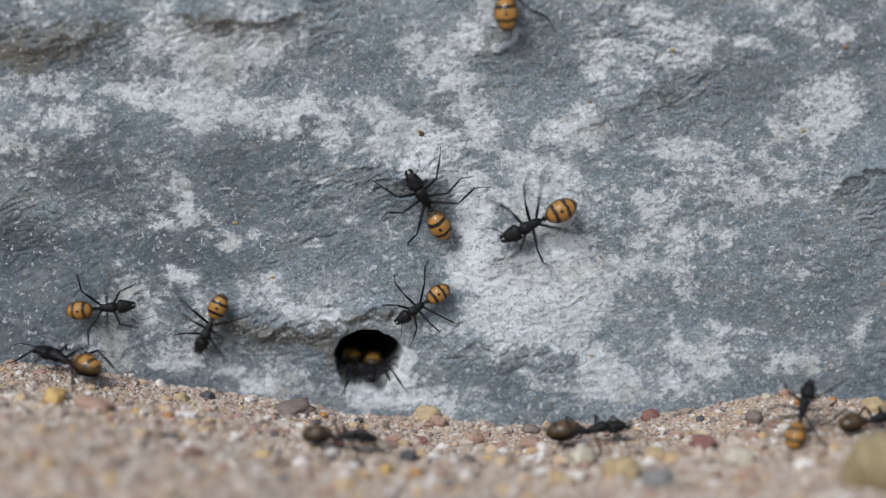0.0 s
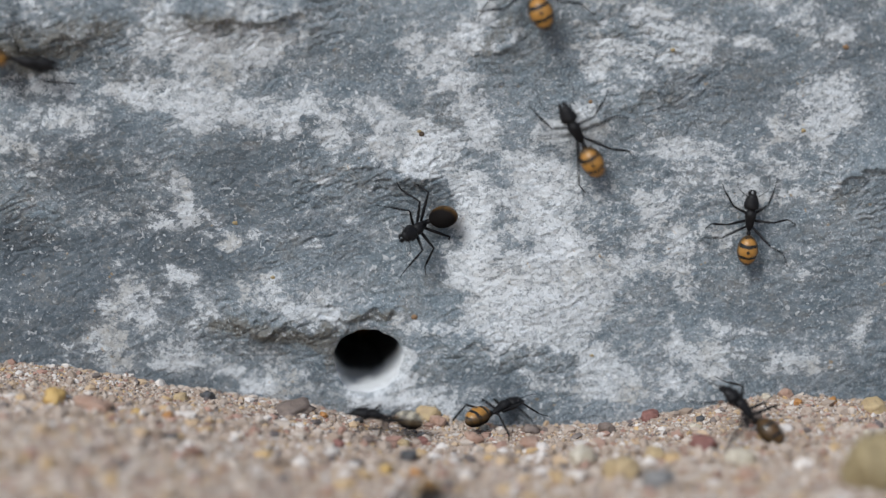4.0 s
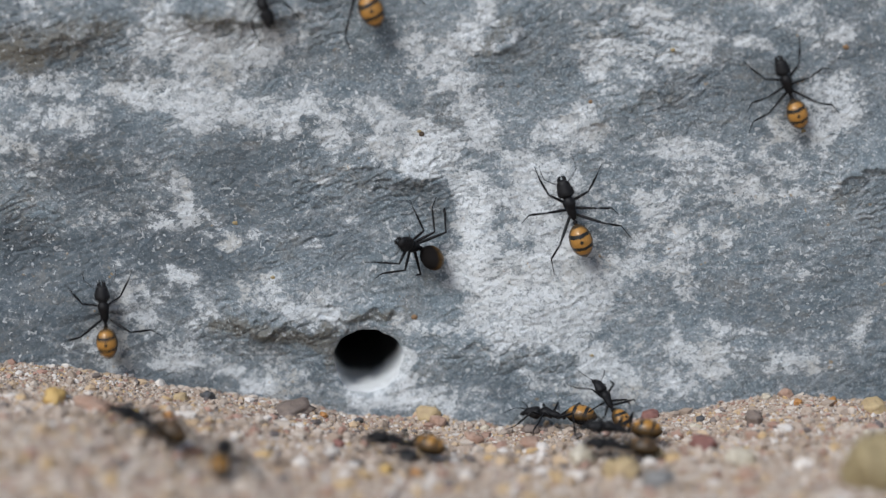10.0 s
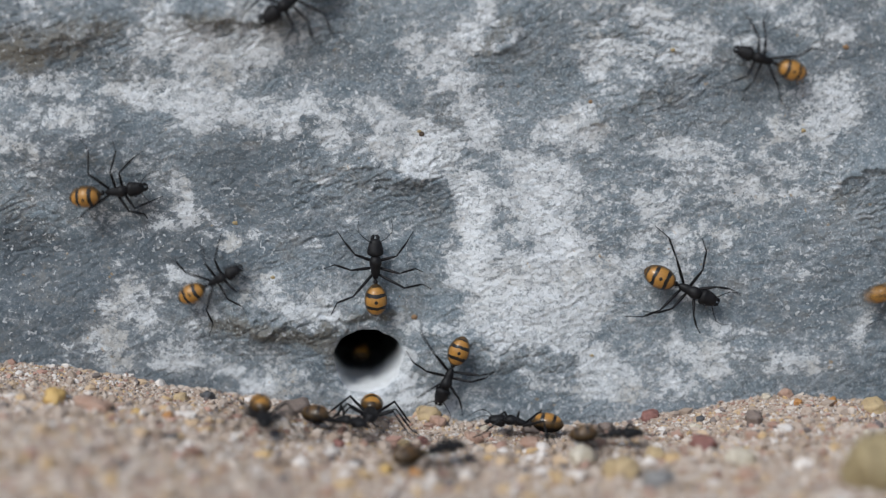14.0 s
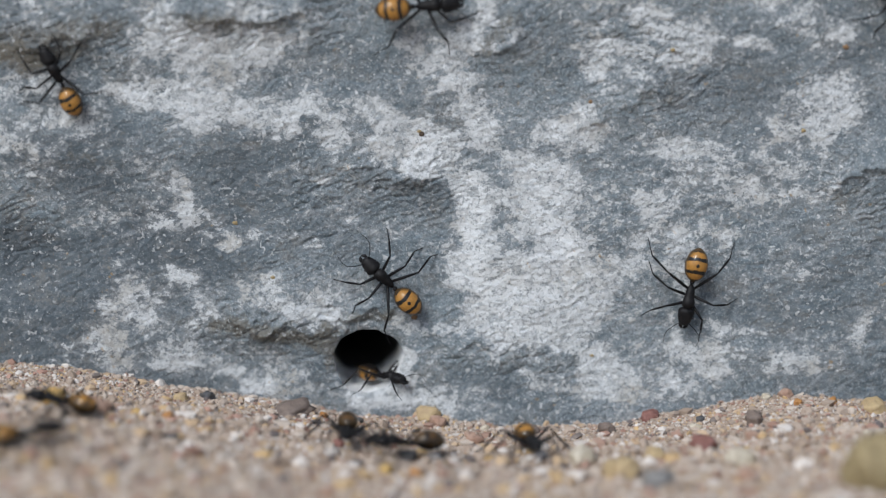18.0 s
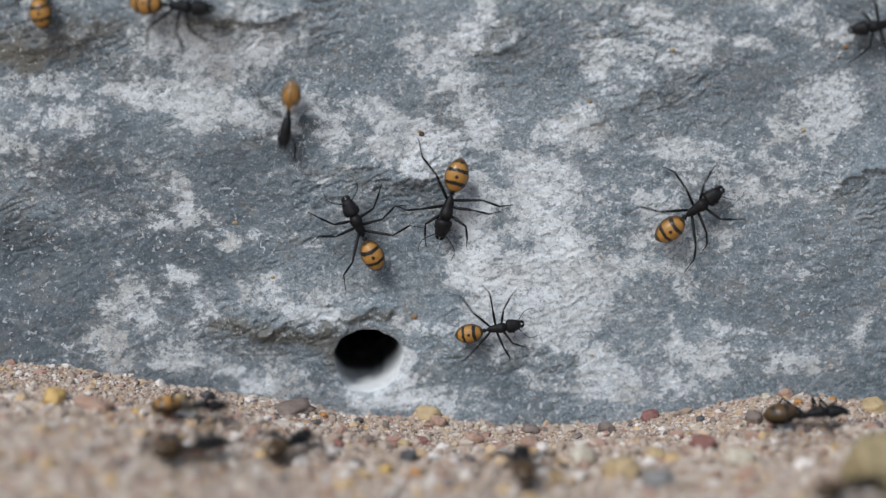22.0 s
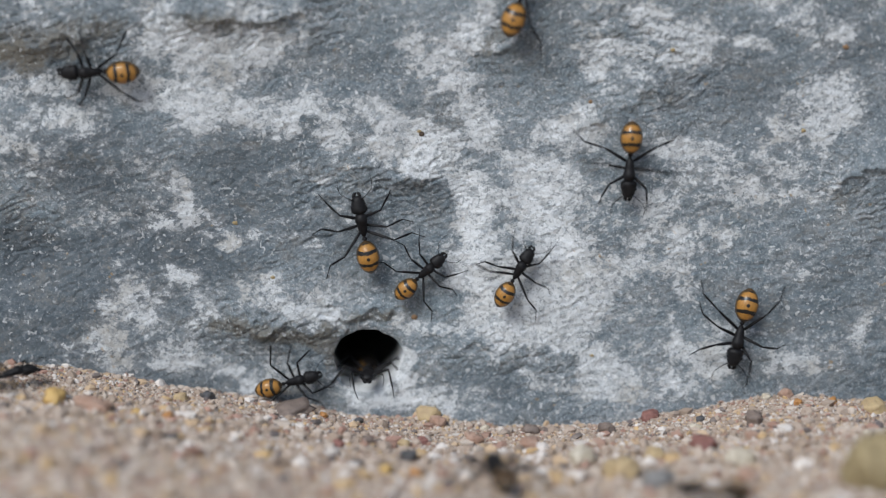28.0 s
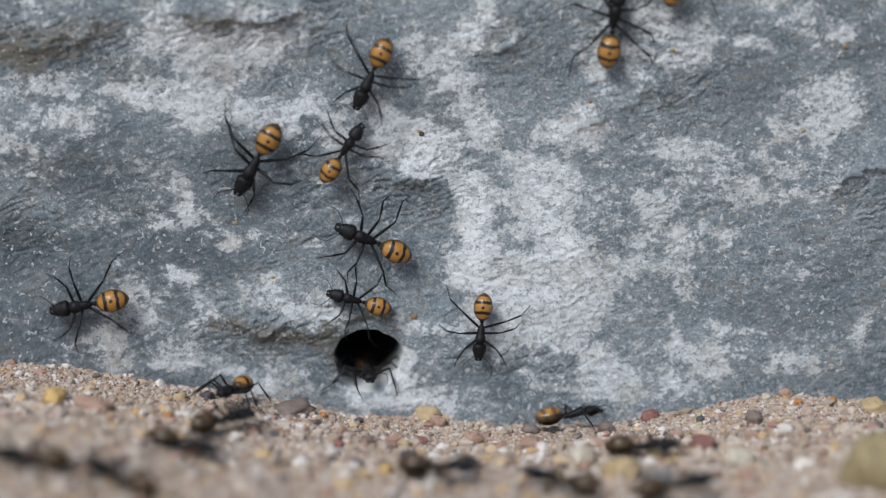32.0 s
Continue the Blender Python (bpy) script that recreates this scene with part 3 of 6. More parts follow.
def soil(x, z):
    """Brown soil lodged along the broken edges, with the top-left ledge's shadow painted in."""
    b = 0.08 * layers(x / 9.0, z / 6.0, 71, 2)
    for a in ((-74.9, 68.1, -57.1, 71.5, 2.6, .7), (-44.4, 71.9, -27.8, 72.1, 1.3, .75), (-73.0, 64.6, -64.2, 65.6, 2.2, .4), (-66.8, 48.7, -56.9, 46.7, 2.0, .3),
              (-53.2, 72.5, -35.5, 74.4, 2.0, .35), (-78.2, 36.6, -67.3, 34.5, 2.2, .25), (-19.5, 22.2, -26.6, 20.2, 1.2, .35), (-39.7, 20.2, -18.6, 15.5, 3.0, .3), (-19.6, 17.0, -18.6, 11.8, 1.6, .4), (-17.5, 20.7, -6.4, 20.2, 1.2, .4),
              (7.4, 68.1, 11.8, 73.4, 1.6, .6), (-16.3, 43.2, -1.4, 43.2, 1.2, .4),
              (-40.7, 18.6, -22.6, 15.5, 1.3, .6), (-20.8, 18.6, -20.0, 10.8, 1.1, .6), (-18.0, 19.5, -9.5, 19.9, 0.7, .5),
              (69.2, 41.7, 77.1, 43.7, 1.3, .45), (27.0, 70.3, 35.8, 71.5, 0.9, .5),
              (30.1, 58.7, 39.0, 59.7, 1.5, .35), (-22.2, 45.7, -16.3, 47.7, 1.0, .4),
              (-74.1, 38.6, -71.9, 43.7, 1.4, .3), (-76.9, 66.6, -71.0, 65.6, 1.6, .4)):
        b = b + stroke(x, z, *a)
    return b


def rim(a):
    """Radius of the hole at the angle a."""
    return HOLE_R * (1 + 0.03 * np.sin(2 * a + 0.6) + 0.025 * np.sin(5 * a) + 0.03 * np.sin(3 * a + 1.0) + 0.012 * np.sin(11 * a) - 0.05 * np.exp(-((a - 1.57) / 0.5) ** 2))


def build_wall():
    xs = spaced(-84, 84, 0.24, 700)
    zs = spaced(-3, 80, 0.24, 330)
    zs = np.concatenate([zs[zs > -60]])
    gx, gz = np.meshgrid(xs, zs)
    dx, dz = gx - HOLE[0], gz - HOLE[1]
    r, a = np.hypot(dx, dz), np.arctan2(dz, dx)
    edge = rim(a)
    snap = np.abs(r - edge) < 0.17
    gx = np.where(snap, HOLE[0] + edge * np.cos(a), gx)
    gz = np.where(snap, HOLE[1] + edge * np.sin(a), gz)
    inside = (r < edge) & ~snap
    out = wall_out(gx, gz)
    soften = np.exp(-np.maximum(r - edge, 0) / 0.8)
    out = out - 0.8 * soften
    co = np.stack([gx, -out, gz], axis=-1).reshape(-1, 3) * MM
    m, n = gx.shape
    i = np.arange(n * m).reshape(m, n)
    quads = np.stack([i[:-1, :-1], i[:-1, 1:], i[1:, 1:], i[1:, :-1]], axis=-1).reshape(-1, 4)
    quads = quads[~inside.ravel()[quads].any(axis=1)]
    me = mesh_from_arrays("rock_face", co, quads)
    field = me.attributes.new("limewash", "FLOAT", "POINT")
    field.data.foreach_set("value", limewash(gx, gz).ravel().astype(np.float32))
    field = me.attributes.new("soil", "FLOAT", "POINT")
    field.data.foreach_set("value", soil(gx, gz).ravel().astype(np.float32))
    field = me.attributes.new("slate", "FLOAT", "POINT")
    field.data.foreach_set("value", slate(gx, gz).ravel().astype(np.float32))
    me.materials.append(ROCK)
    wall = tagged(new("wall_rock", me), "weathered blue-grey rock face with patches of pale lime crust", "rock wall", kind="structure")
    # the bore of the hole, closed at its far end
    verts, faces, sides = [], [], 72
    rows = [0.15, 1.0, 2.5, 4.5, 7, 10, 14, 20, 28, 40, 60, 90, 130]
    turn = (np.arange(sides) * 2 * math.pi / sides + math.pi) % (2 * math.pi) - math.pi
    edge_r = rim(turn) + 0.06
    mouth = wall_out(HOLE[0] + edge_r * np.cos(turn), HOLE[1] + edge_r * np.sin(turn)) - 0.8
    for k, d in enumerate(rows):
        for j in range(sides):
            t = 2 * math.pi * j / sides
            rr = float(edge_r[j])
            px, pz = HOLE[0] + rr * math.cos(t), HOLE[1] + rr * math.sin(t)
            o = mouth[j]
            rough = 0.45 * float(layers(np.array(math.cos(t) * 3 + 9), np.array(math.sin(t) * 3 + d / 2.0), 77, 2)) if k else 0.0
            y = -o + 0.05 if k == 0 else -o * max(0, 1 - d / 10) + d
            lean = -0.09 * d if k else 0.0
            verts.append(Vector((px + rough * math.cos(t) + lean, y, pz + rough * math.sin(t))) * MM)
    for k in range(len(rows) - 1):
        for j in range(sides):
            p, q = k * sides + j, k * sides + (j + 1) % sides
            faces.append((p, q, q + sides, p + sides))
    faces.append(tuple(range((len(rows) - 1) * sides, len(rows) * sides)))
    bore = mesh_of("bore", verts, faces)
    bm = Paint("mortar_lining", 0.9)
    xyz = bm.nodes.new("ShaderNodeSeparateXYZ")
    bm.link(bm.where, xyz.inputs[0])
    depth = bm.value("ADD", xyz.outputs[1], bm.value("MULTIPLY", bm.noise(300, 3), 0.005))
    # pale reaches further along the floor, painting how far it is lit
    depth = bm.value("ADD", depth, bm.value("MULTIPLY_ADD", xyz.outputs[2], 0.75, -0.75 * (HOLE[1] - HOLE_R) * MM))
    pale = bm.mix(bm.band(bm.noise(500, 4, 0.65), 0.4, 0.75), (0.86, 0.87, 0.88), (0.7, 0.7, 0.7))
    # the unlit depth of the bore is painted dark over the pale mortar
    bm.colour(bm.mix(bm.band(depth, 0.017, 0.0215), pale, (0.08, 0.075, 0.07)))
    bm.bump(bm.noise(700, 6, 0.75), 0.0008, 0.9)
    part("bore", bore, bm.mat, wall, "round drilled hole with a pale mortar lining")
    # the body of the wall behind the face
    s = bmesh.new()
    bmesh.ops.create_cube(s, size=1.0)
    for v in s.verts:
        v.co = Vector((v.co.x * 1.4, 0.15 + 0.01 * v.co.y, 0.13 + v.co.z * 0.42))
    me = bpy.data.meshes.new("backing")
    s.to_mesh(me)
    s.free()
    part("backing", me, ROCK, wall)
    # the top and the two ends that close the wall
    for name, low, high in (("wall_top", (-0.7, -0.004, 0.328), (0.7, 0.145, 0.34)), ("wall_end", (-0.712, -0.004, -0.06), (-0.7, 0.155, 0.34)),
                            ("wall_end", (0.7, -0.004, -0.06), (0.712, 0.155, 0.34))):
        s = bmesh.new()
        bmesh.ops.create_cube(s, size=1.0)
        for v in s.verts:
            v.co = Vector(b if c > 0 else a for a, b, c in zip(low, high, v.co))
        bmesh.ops.bevel(s, geom=list(s.edges), offset=0.002, segments=2, affect="EDGES")
        me = bpy.data.meshes.new(name)
        s.to_mesh(me)
        s.free()
        part(name, me, ROCK, wall)
    return wall


wall_rock = build_wall()


# ---- the sand ----
def build_ground():
    xs = spaced(-90, 90, 0.6, 30000, 1.3)
    ys = spaced(-85, 8, 0.6, 30000, 1.3)
    co, quads, gx, gy = sheet("ground", xs, ys, lambda x, y: (x, y, ground_top(x, y)))
    me = mesh_from_arrays("ground", co * MM, quads)
    me.materials.append(SAND)
    return tagged(new("ground", me), "dry coarse beige sand drifted against the rock", "sand", kind="structure")


def build_grains(count=44000):
    rng = np.random.default_rng(5)
    ico = bmesh.new()
    bmesh.ops.create_icosphere(ico, subdivisions=1, radius=1.0)
    base = np.array([v.co[:] for v in ico.verts])
    tris = np.array([[v.index for v in f.verts] for f in ico.faces])
    ico.free()
    x = rng.uniform(-92, 92, count)
    y = -82 * rng.uniform(0, 1, count) ** 1.25 + 1.0
    r = np.clip(rng.lognormal(-1.42, 0.42, count), 0.13, 0.8)
    big = rng.uniform(0, 1, count) < np.where(y < -14, 0.05, 0.018)
    r = np.where(big, rng.uniform(0.5, 1.25, count) * np.where(y < -14, 1.2, 1.0), r)
    scale = r[:, None] * rng.uniform(0.65, 1.2, (count, 3))
    scale[:, 2] *= 0.8
    shape = base[None] * (1 + 0.22 * rng.standard_normal((count, len(base)))[:, :, None]) * scale[:, None]
    a = rng.uniform(0, 2 * np.pi, count)
    rx = shape[:, :, 0] * np.cos(a)[:, None] - shape[:, :, 1] * np.sin(a)[:, None]
    ry = shape[:, :, 0] * np.sin(a)[:, None] + shape[:, :, 1] * np.cos(a)[:, None]
    z = ground_top(x, y) + 0.25 * scale[:, 2]
    co = np.stack([rx + x[:, None], ry + y[:, None], shape[:, :, 2] + z[:, None]], axis=-1).reshape(-1, 3) * MM
    faces = (tris[None] + (np.arange(count) * len(base))[:, None, None]).reshape(-1, 3)
    me = mesh_from_arrays("sand_grains", co, faces, 3)
    me.polygons.foreach_set("use_smooth", np.zeros(len(me.polygons), dtype=bool))
    me.materials.append(GRAIN)
    return tagged(new("sand_grains", me), "loose multicoloured coarse sand grains on the ground", "sand grains", kind="stuff")


build_ground()
build_grains()

PEBBLES = {
    "yellow": pebble_material("yellow_quartz", (0.6, 0.4, 0.15), (0.5, 0.3, 0.1), 0.5),
    "pink": pebble_material("pink_sandstone", (0.44, 0.3, 0.23), (0.34, 0.2, 0.14)),
    "red": pebble_material("red_jasper", (0.28, 0.13, 0.105), (0.2, 0.085, 0.07), 0.55),
    "grey": pebble_material("grey_slate", (0.23, 0.175, 0.145), (0.165, 0.125, 0.105)),
    "dark": pebble_material("dark_basalt", (0.09, 0.09, 0.1), (0.06, 0.055, 0.05)),
    "white": pebble_material("white_quartz", (0.6, 0.53, 0.43), (0.5, 0.42, 0.31), 0.5),
    "orange": pebble_material("orange_carnelian", (0.5, 0.25, 0.08), (0.4, 0.18, 0.06), 0.5),
    "tan": pebble_material("tan_sandstone", (0.5, 0.37, 0.2), (0.42, 0.3, 0.17)),
    "olive": pebble_material("olive_chert", (0.36, 0.28, 0.15), (0.28, 0.21, 0.11)),
    "blue": pebble_material("blue_grey_stone", (0.27, 0.255, 0.245), (0.2, 0.19, 0.185)),
}


def pebble(kind, words, x, y, rx, ry, rz, seed):
    s = bmesh.new()
    bmesh.ops.create_icosphere(s, subdivisions=3, radius=1.0)
    for v in s.verts:
        q = v.co.normalized()
        block = (abs(q.x) ** 4 + abs(q.y) ** 4 + abs(q.z) ** 4) ** -0.25
        d = 0.45 + 0.5 * block + 0.36 * noise.noise(q * 1.5 + Vector((seed * 3.7, 0, 0))) + 0.1 * noise.noise(q * 3.4 + Vector((0, seed, 0)))
        v.co = Vector((v.co.x * rx, v.co.y * ry, v.co.z * rz)) * d * MM
    me = bpy.data.meshes.new("pebble")
    s.to_mesh(me)
    s.free()
    me.polygons.foreach_set("use_smooth", [True] * len(me.polygons))
    me.materials.append(PEBBLES[kind])
    ob = new("pebble", me)
    z = float(ground_top(np.array([x]), np.array([y]))[0]) + rz * 0.45
    ob.location = Vector((x, y, z)) * MM
    ob.rotation_euler = (0.2 * math.sin(seed), 0.2 * math.cos(seed * 2), seed * 1.3)
    return tagged(ob, words, "pebble", "pebbles on the sand")


for k, (kind, words, x, y, rx, ry, rz) in enumerate((
        ("yellow", "small rounded yellow quartz pebble half sunk in sand", -66.2, -18.5, 2.1, 1.8, 1.6),
        ("pink", "flat pinkish brown sandstone pebble on sand", -59.5, -19.8, 3.6, 2.4, 1.5),
        ("grey", "flat dull brown-grey pebble lying on sand", -26.7, -6.4, 3.9, 3.0, 1.5),
        ("red", "rounded dark red pebble resting on the sand", 44.2, -20.7, 2.5, 2.0, 1.7),
        ("red", "small reddish brown pebble on the sand", 37.0, -2.5, 1.8, 1.4, 1.1),
        ("grey", "purplish grey pebble half sunk in sand", 54.1, -12.4, 2.0, 1.6, 1.3),
        ("tan", "rounded tan pebble against the rock foot", -2.7, -1.0, 2.2, 1.8, 1.6),
        ("dark", "small dark slate pebble on the sand", -41.3, -8.4, 1.4, 1.1, 0.9))):
    pebble(kind, words, x, y, rx, ry, rz, k + 1)
for k, (kind, words, x, y, rx, ry, rz) in enumerate((
        ("tan", "yellowish tan translucent pebble near the rock foot", 75.9, -6.8, 2.4, 2.0, 1.5),
        ("orange", "tiny orange grain of carnelian on sand", 62.7, -5.2, 1.0, 0.8, 0.7),
        ("orange", "tiny orange grain of carnelian on sand", 69.1, -4.3, 1.2, 0.8, 0.7),
        ("pink", "pale pink pebble on the crest of sand", 61.4, -1.0, 1.3, 1.1, 1.1),
        ("dark", "small black pebble on the sand", 45.5, -6.8, 0.8, 0.8, 0.8),
        ("grey", "brown-grey pebble on the sand", 28.6, -9.7, 1.7, 1.3, 1.1),
        ("grey", "brownish pebble on the sand at the rock foot", 15.6, -6.0, 1.6, 1.2, 1.1),
        ("pink", "reddish pebble half sunk in sand", 15.2, -15.2, 2.2, 1.7, 1.2),
        ("pink", "salmon pink pebble on the sand", 5.3, -11.9, 1.8, 1.4, 1.2))):
    pebble(kind, words, x, y, rx, ry, rz, k + 11)
for k, (kind, words, x, y, rx, ry, rz) in enumerate((
        ("dark", "small dark pebble on the sand", -5.9, -25.3, 1.6, 1.2, 1.0),
        ("white", "pale cream quartz pebble on the sand", 23.4, -25.0, 2.6, 2.0, 1.9),
        ("tan", "tan pebble in the near sand", 29.5, -32.1, 3.6, 2.6, 2.2),
        ("white", "pale pebble in the near sand", 49.6, -28.1, 2.6, 2.0, 1.4),
        ("blue", "bluish grey pebble in the near sand", 34.9, -37.9, 3.2, 2.4, 2.0),
        ("pink", "brownish red pebble in the near sand", 49.4, -37.2, 1.9, 1.5, 1.5),
        ("olive", "large olive-tan stone in the near sand", 69.5, -40.5, 5.5, 4.2, 5.6),
        ("orange", "small orange pebble on the sand", -4.6, -33.5, 1.2, 1.0, 0.9))):
    pebble(kind, words, x, y, rx, ry, rz, k + 31)

for k, (kind, words, x, y, rx, ry, rz) in enumerate((
        ("tan", "small ochre pebble on the sand", -45.8, -10.4, 1.3, 1.0, 0.9), ("yellow", "small yellow pebble on the sand", -52.1, -20.1, 1.2, 0.9, 0.8),
        ("orange", "tiny orange pebble on the sand", -46.8, -20.3, 0.9, 0.8, 0.7), ("orange", "tiny orange pebble on the sand", -28.1, -19.8, 1.0, 0.8, 0.6),
        ("red", "tiny brick-red pebble on the sand", -17.8, -21.2, 1.1, 0.9, 0.7), ("grey", "small brown pebble on the sand", -13.0, -18.1, 1.2, 1.0, 0.8),
        ("red", "tiny orange-red pebble on the sand", -3.6, -14.1, 1.1, 0.9, 0.8), ("dark", "tiny dark pebble on the sand", -14.9, -5.1, 0.8, 0.7, 0.6),
        ("yellow", "small yellow pebble on the sand", -9.4, -32.4, 1.4, 1.1, 0.9), ("tan", "small ochre pebble on the sand", -6.8, -16.6, 1.1, 0.9, 0.8),
        ("dark", "small dark olive pebble on the sand", -44.8, -29.2, 1.2, 1.0, 0.8), ("orange", "tiny orange pebble on the sand", -21.2, -5.8, 0.9, 0.7, 0.6),
        ("white", "tiny white quartz pebble on the sand", 44.3, -10.5, 1.1, 0.8, 0.7), ("tan", "small olive-tan pebble on the sand", 35.7, -23.8, 2.0, 1.6, 1.2),
        ("pink", "small pinkish pebble on the sand", 52.7, -19.2, 1.3, 1.0, 0.8), ("white", "tiny white pebble on the sand", 72.0, -21.1, 0.9, 0.8, 0.7),
        ("pink", "small pink-brown pebble by the rock foot", -0.9, -3.8, 1.6, 1.2, 1.1), ("white", "tiny white pebble at the rock foot", 7.5, -4.2, 0.9, 0.7, 0.7),
        ("grey", "small brown pebble at the rock foot", 17.9, -5.1, 0.9, 0.8, 0.7), ("white", "tiny white pebble on the crest of sand", 57.7, -1.9, 0.9, 0.8, 0.7))):
    pebble(kind, words, x, y, rx, ry, rz, k + 51)


def speck(x, z, r, colour, words, seed):
    """A crumb of lichen grown flat on the rock."""
    s = bmesh.new()
    bmesh.ops.create_icosphere(s, subdivisions=2, radius=1.0)
    for v in s.verts:
        d = 1 + 0.4 * noise.noise(v.co * 1.6 + Vector((seed * 2.3, 0, 0)))
        v.co = Vector((v.co.x * r, v.co.y * r * 0.45, v.co.z * r * 0.8)) * d * MM
    me = bpy.data.meshes.new("lichen_speck")
    s.to_mesh(me)
    s.free()
    me.polygons.foreach_set("use_smooth", [True] * len(me.polygons))
    me.materials.append(LICHEN[colour])
    ob = new("lichen_speck", me)
    ob.location = Vector((x, -float(wall_out(np.array([x]), np.array([z]))[0]), z)) * MM
    return tagged(ob, words, "lichen", "lichen specks on the rock")


LICHEN = {
    "orange": pebble_material("orange_lichen", (0.27, 0.165, 0.09), (0.22, 0.13, 0.07), 0.9),
    "yellow": pebble_material("yellow_lichen", (0.36, 0.28, 0.15), (0.3, 0.22, 0.11), 0.9),
    "black": pebble_material("black_lichen", (0.05, 0.035, 0.025), (0.09, 0.06, 0.04), 0.9),
}
for k, (x, z, r, colour, words) in enumerate((
        (-3.7, 52.8, 0.55, "black", "tiny blackish crumb on the pale rock crust"), (-4.2, 53.3, 0.4, "yellow", "tiny yellow lichen speck on pale crust"),
        (-36.8, 36.8, 0.5, "yellow", "tiny ochre lichen speck on grey rock"), (69.7, 68.3, 0.5, "orange", "tiny orange lichen speck on grey rock"),
        (62.9, 53.7, 0.5, "yellow", "tiny ochre lichen speck on pale crust"), (-30.2, 27.2, 0.45, "yellow", "tiny ochre lichen speck on pale crust"),
        (-5.1, 19.8, 0.6, "orange", "tiny orange lichen speck over the hole"), (26.6, 12.9, 0.4, "yellow", "tiny ochre lichen speck on grey rock"),
        (39.8, 67.8, 0.45, "yellow", "tiny ochre lichen speck on pale crust"), (25.7, 58.7, 0.4, "orange", "tiny rusty lichen speck on the rock"))):
    speck(x, z, r, colour, words, k)


# ---- the ants ----
def head_profile(s):
    w = max(0.03, (1 - s ** 4)) ** 0.36 * (1.02 - 0.27 * s) * (1 - 0.1 * max(0, -s - 0.6))
    return w, w * (0.95 - 0.12 * s), 0.0


def thorax_profile(s):
    w = max(0.04, 1 - abs(s) ** 3.0) ** 0.5 * (0.86 + 0.34 * s) * (1 - 0.14 * math.exp(-((s + 0.05) / 0.2) ** 2))
    return w, w * 0.98, 0.25 * math.exp(-((s - 0.45) / 0.4) ** 2) - 0.3 * max(0, -s) ** 1.5


def gaster_profile(s):
    """Overlapping plates, each a little wider at its hind edge."""
    w = max(0.02, 1 - abs(s + 0.06 * (1 - s * s)) ** 2.1) ** 0.62 * (1 + 0.1 * s)
    edge = ((1 - s) * 1.75) % 1.0
    step = 1 + 0.035 * (edge - 0.5) * (1 - s ** 4)
    return w * step, w * step, 0.12 * (1 - s * s)


LEGS = (  # hip, knee, ankle, foot and swing phase for one side
    ("front", (1.7, 0.6, 2.6), (1.5, 2.9, 1.3), (3.9, 4.2, -1.3), (5.9, 4.9, -2.5), 0.0),
    ("middle", (0.4, 0.6, 2.5), (-0.1, 3.7, 1.7), (0.2, 6.6, -1.2), (-0.8, 8.4, -2.4), math.pi),
    ("hind", (-0.8, 0.55, 2.5), (-3.0, 3.9, 2.2), (-4.2, 7.0, -1.1), (-6.6, 8.7, -2.4), 0.0),
)


def leg_meshes(knee, ankle, foot, side):
    """Thigh, shin and foot of a leg, each from its own joint."""
    flip = lambda p: Vector((p[0], p[1] * side, p[2]))
    k, a, f = flip(knee), flip(ankle), flip(foot)
    o, shin, toe = Vector((0, 0, 0)), a - k, f - a
    thigh = tube([o, k * 0.1, k * 0.3, k * 0.7, k * 0.95, k * 1.03], [0.22, 0.26, 0.29, 0.25, 0.18, 0.11])
    shin_tube = tube([shin * -0.04, shin * 0.08, shin * 0.35, shin * 0.75, shin * 0.98], [0.12, 0.15, 0.19, 0.21, 0.14])
    toe_tube = tube([toe * -0.03, toe * 0.35 + Vector((0, 0, -0.1)), toe * 0.38 + Vector((0, 0, -0.1)), toe * 0.7, toe * 0.96, toe * 1.02],
                    [0.11, 0.1, 0.075, 0.08, 0.065, 0.085])
    return k, a, thigh, shin_tube, toe_tube


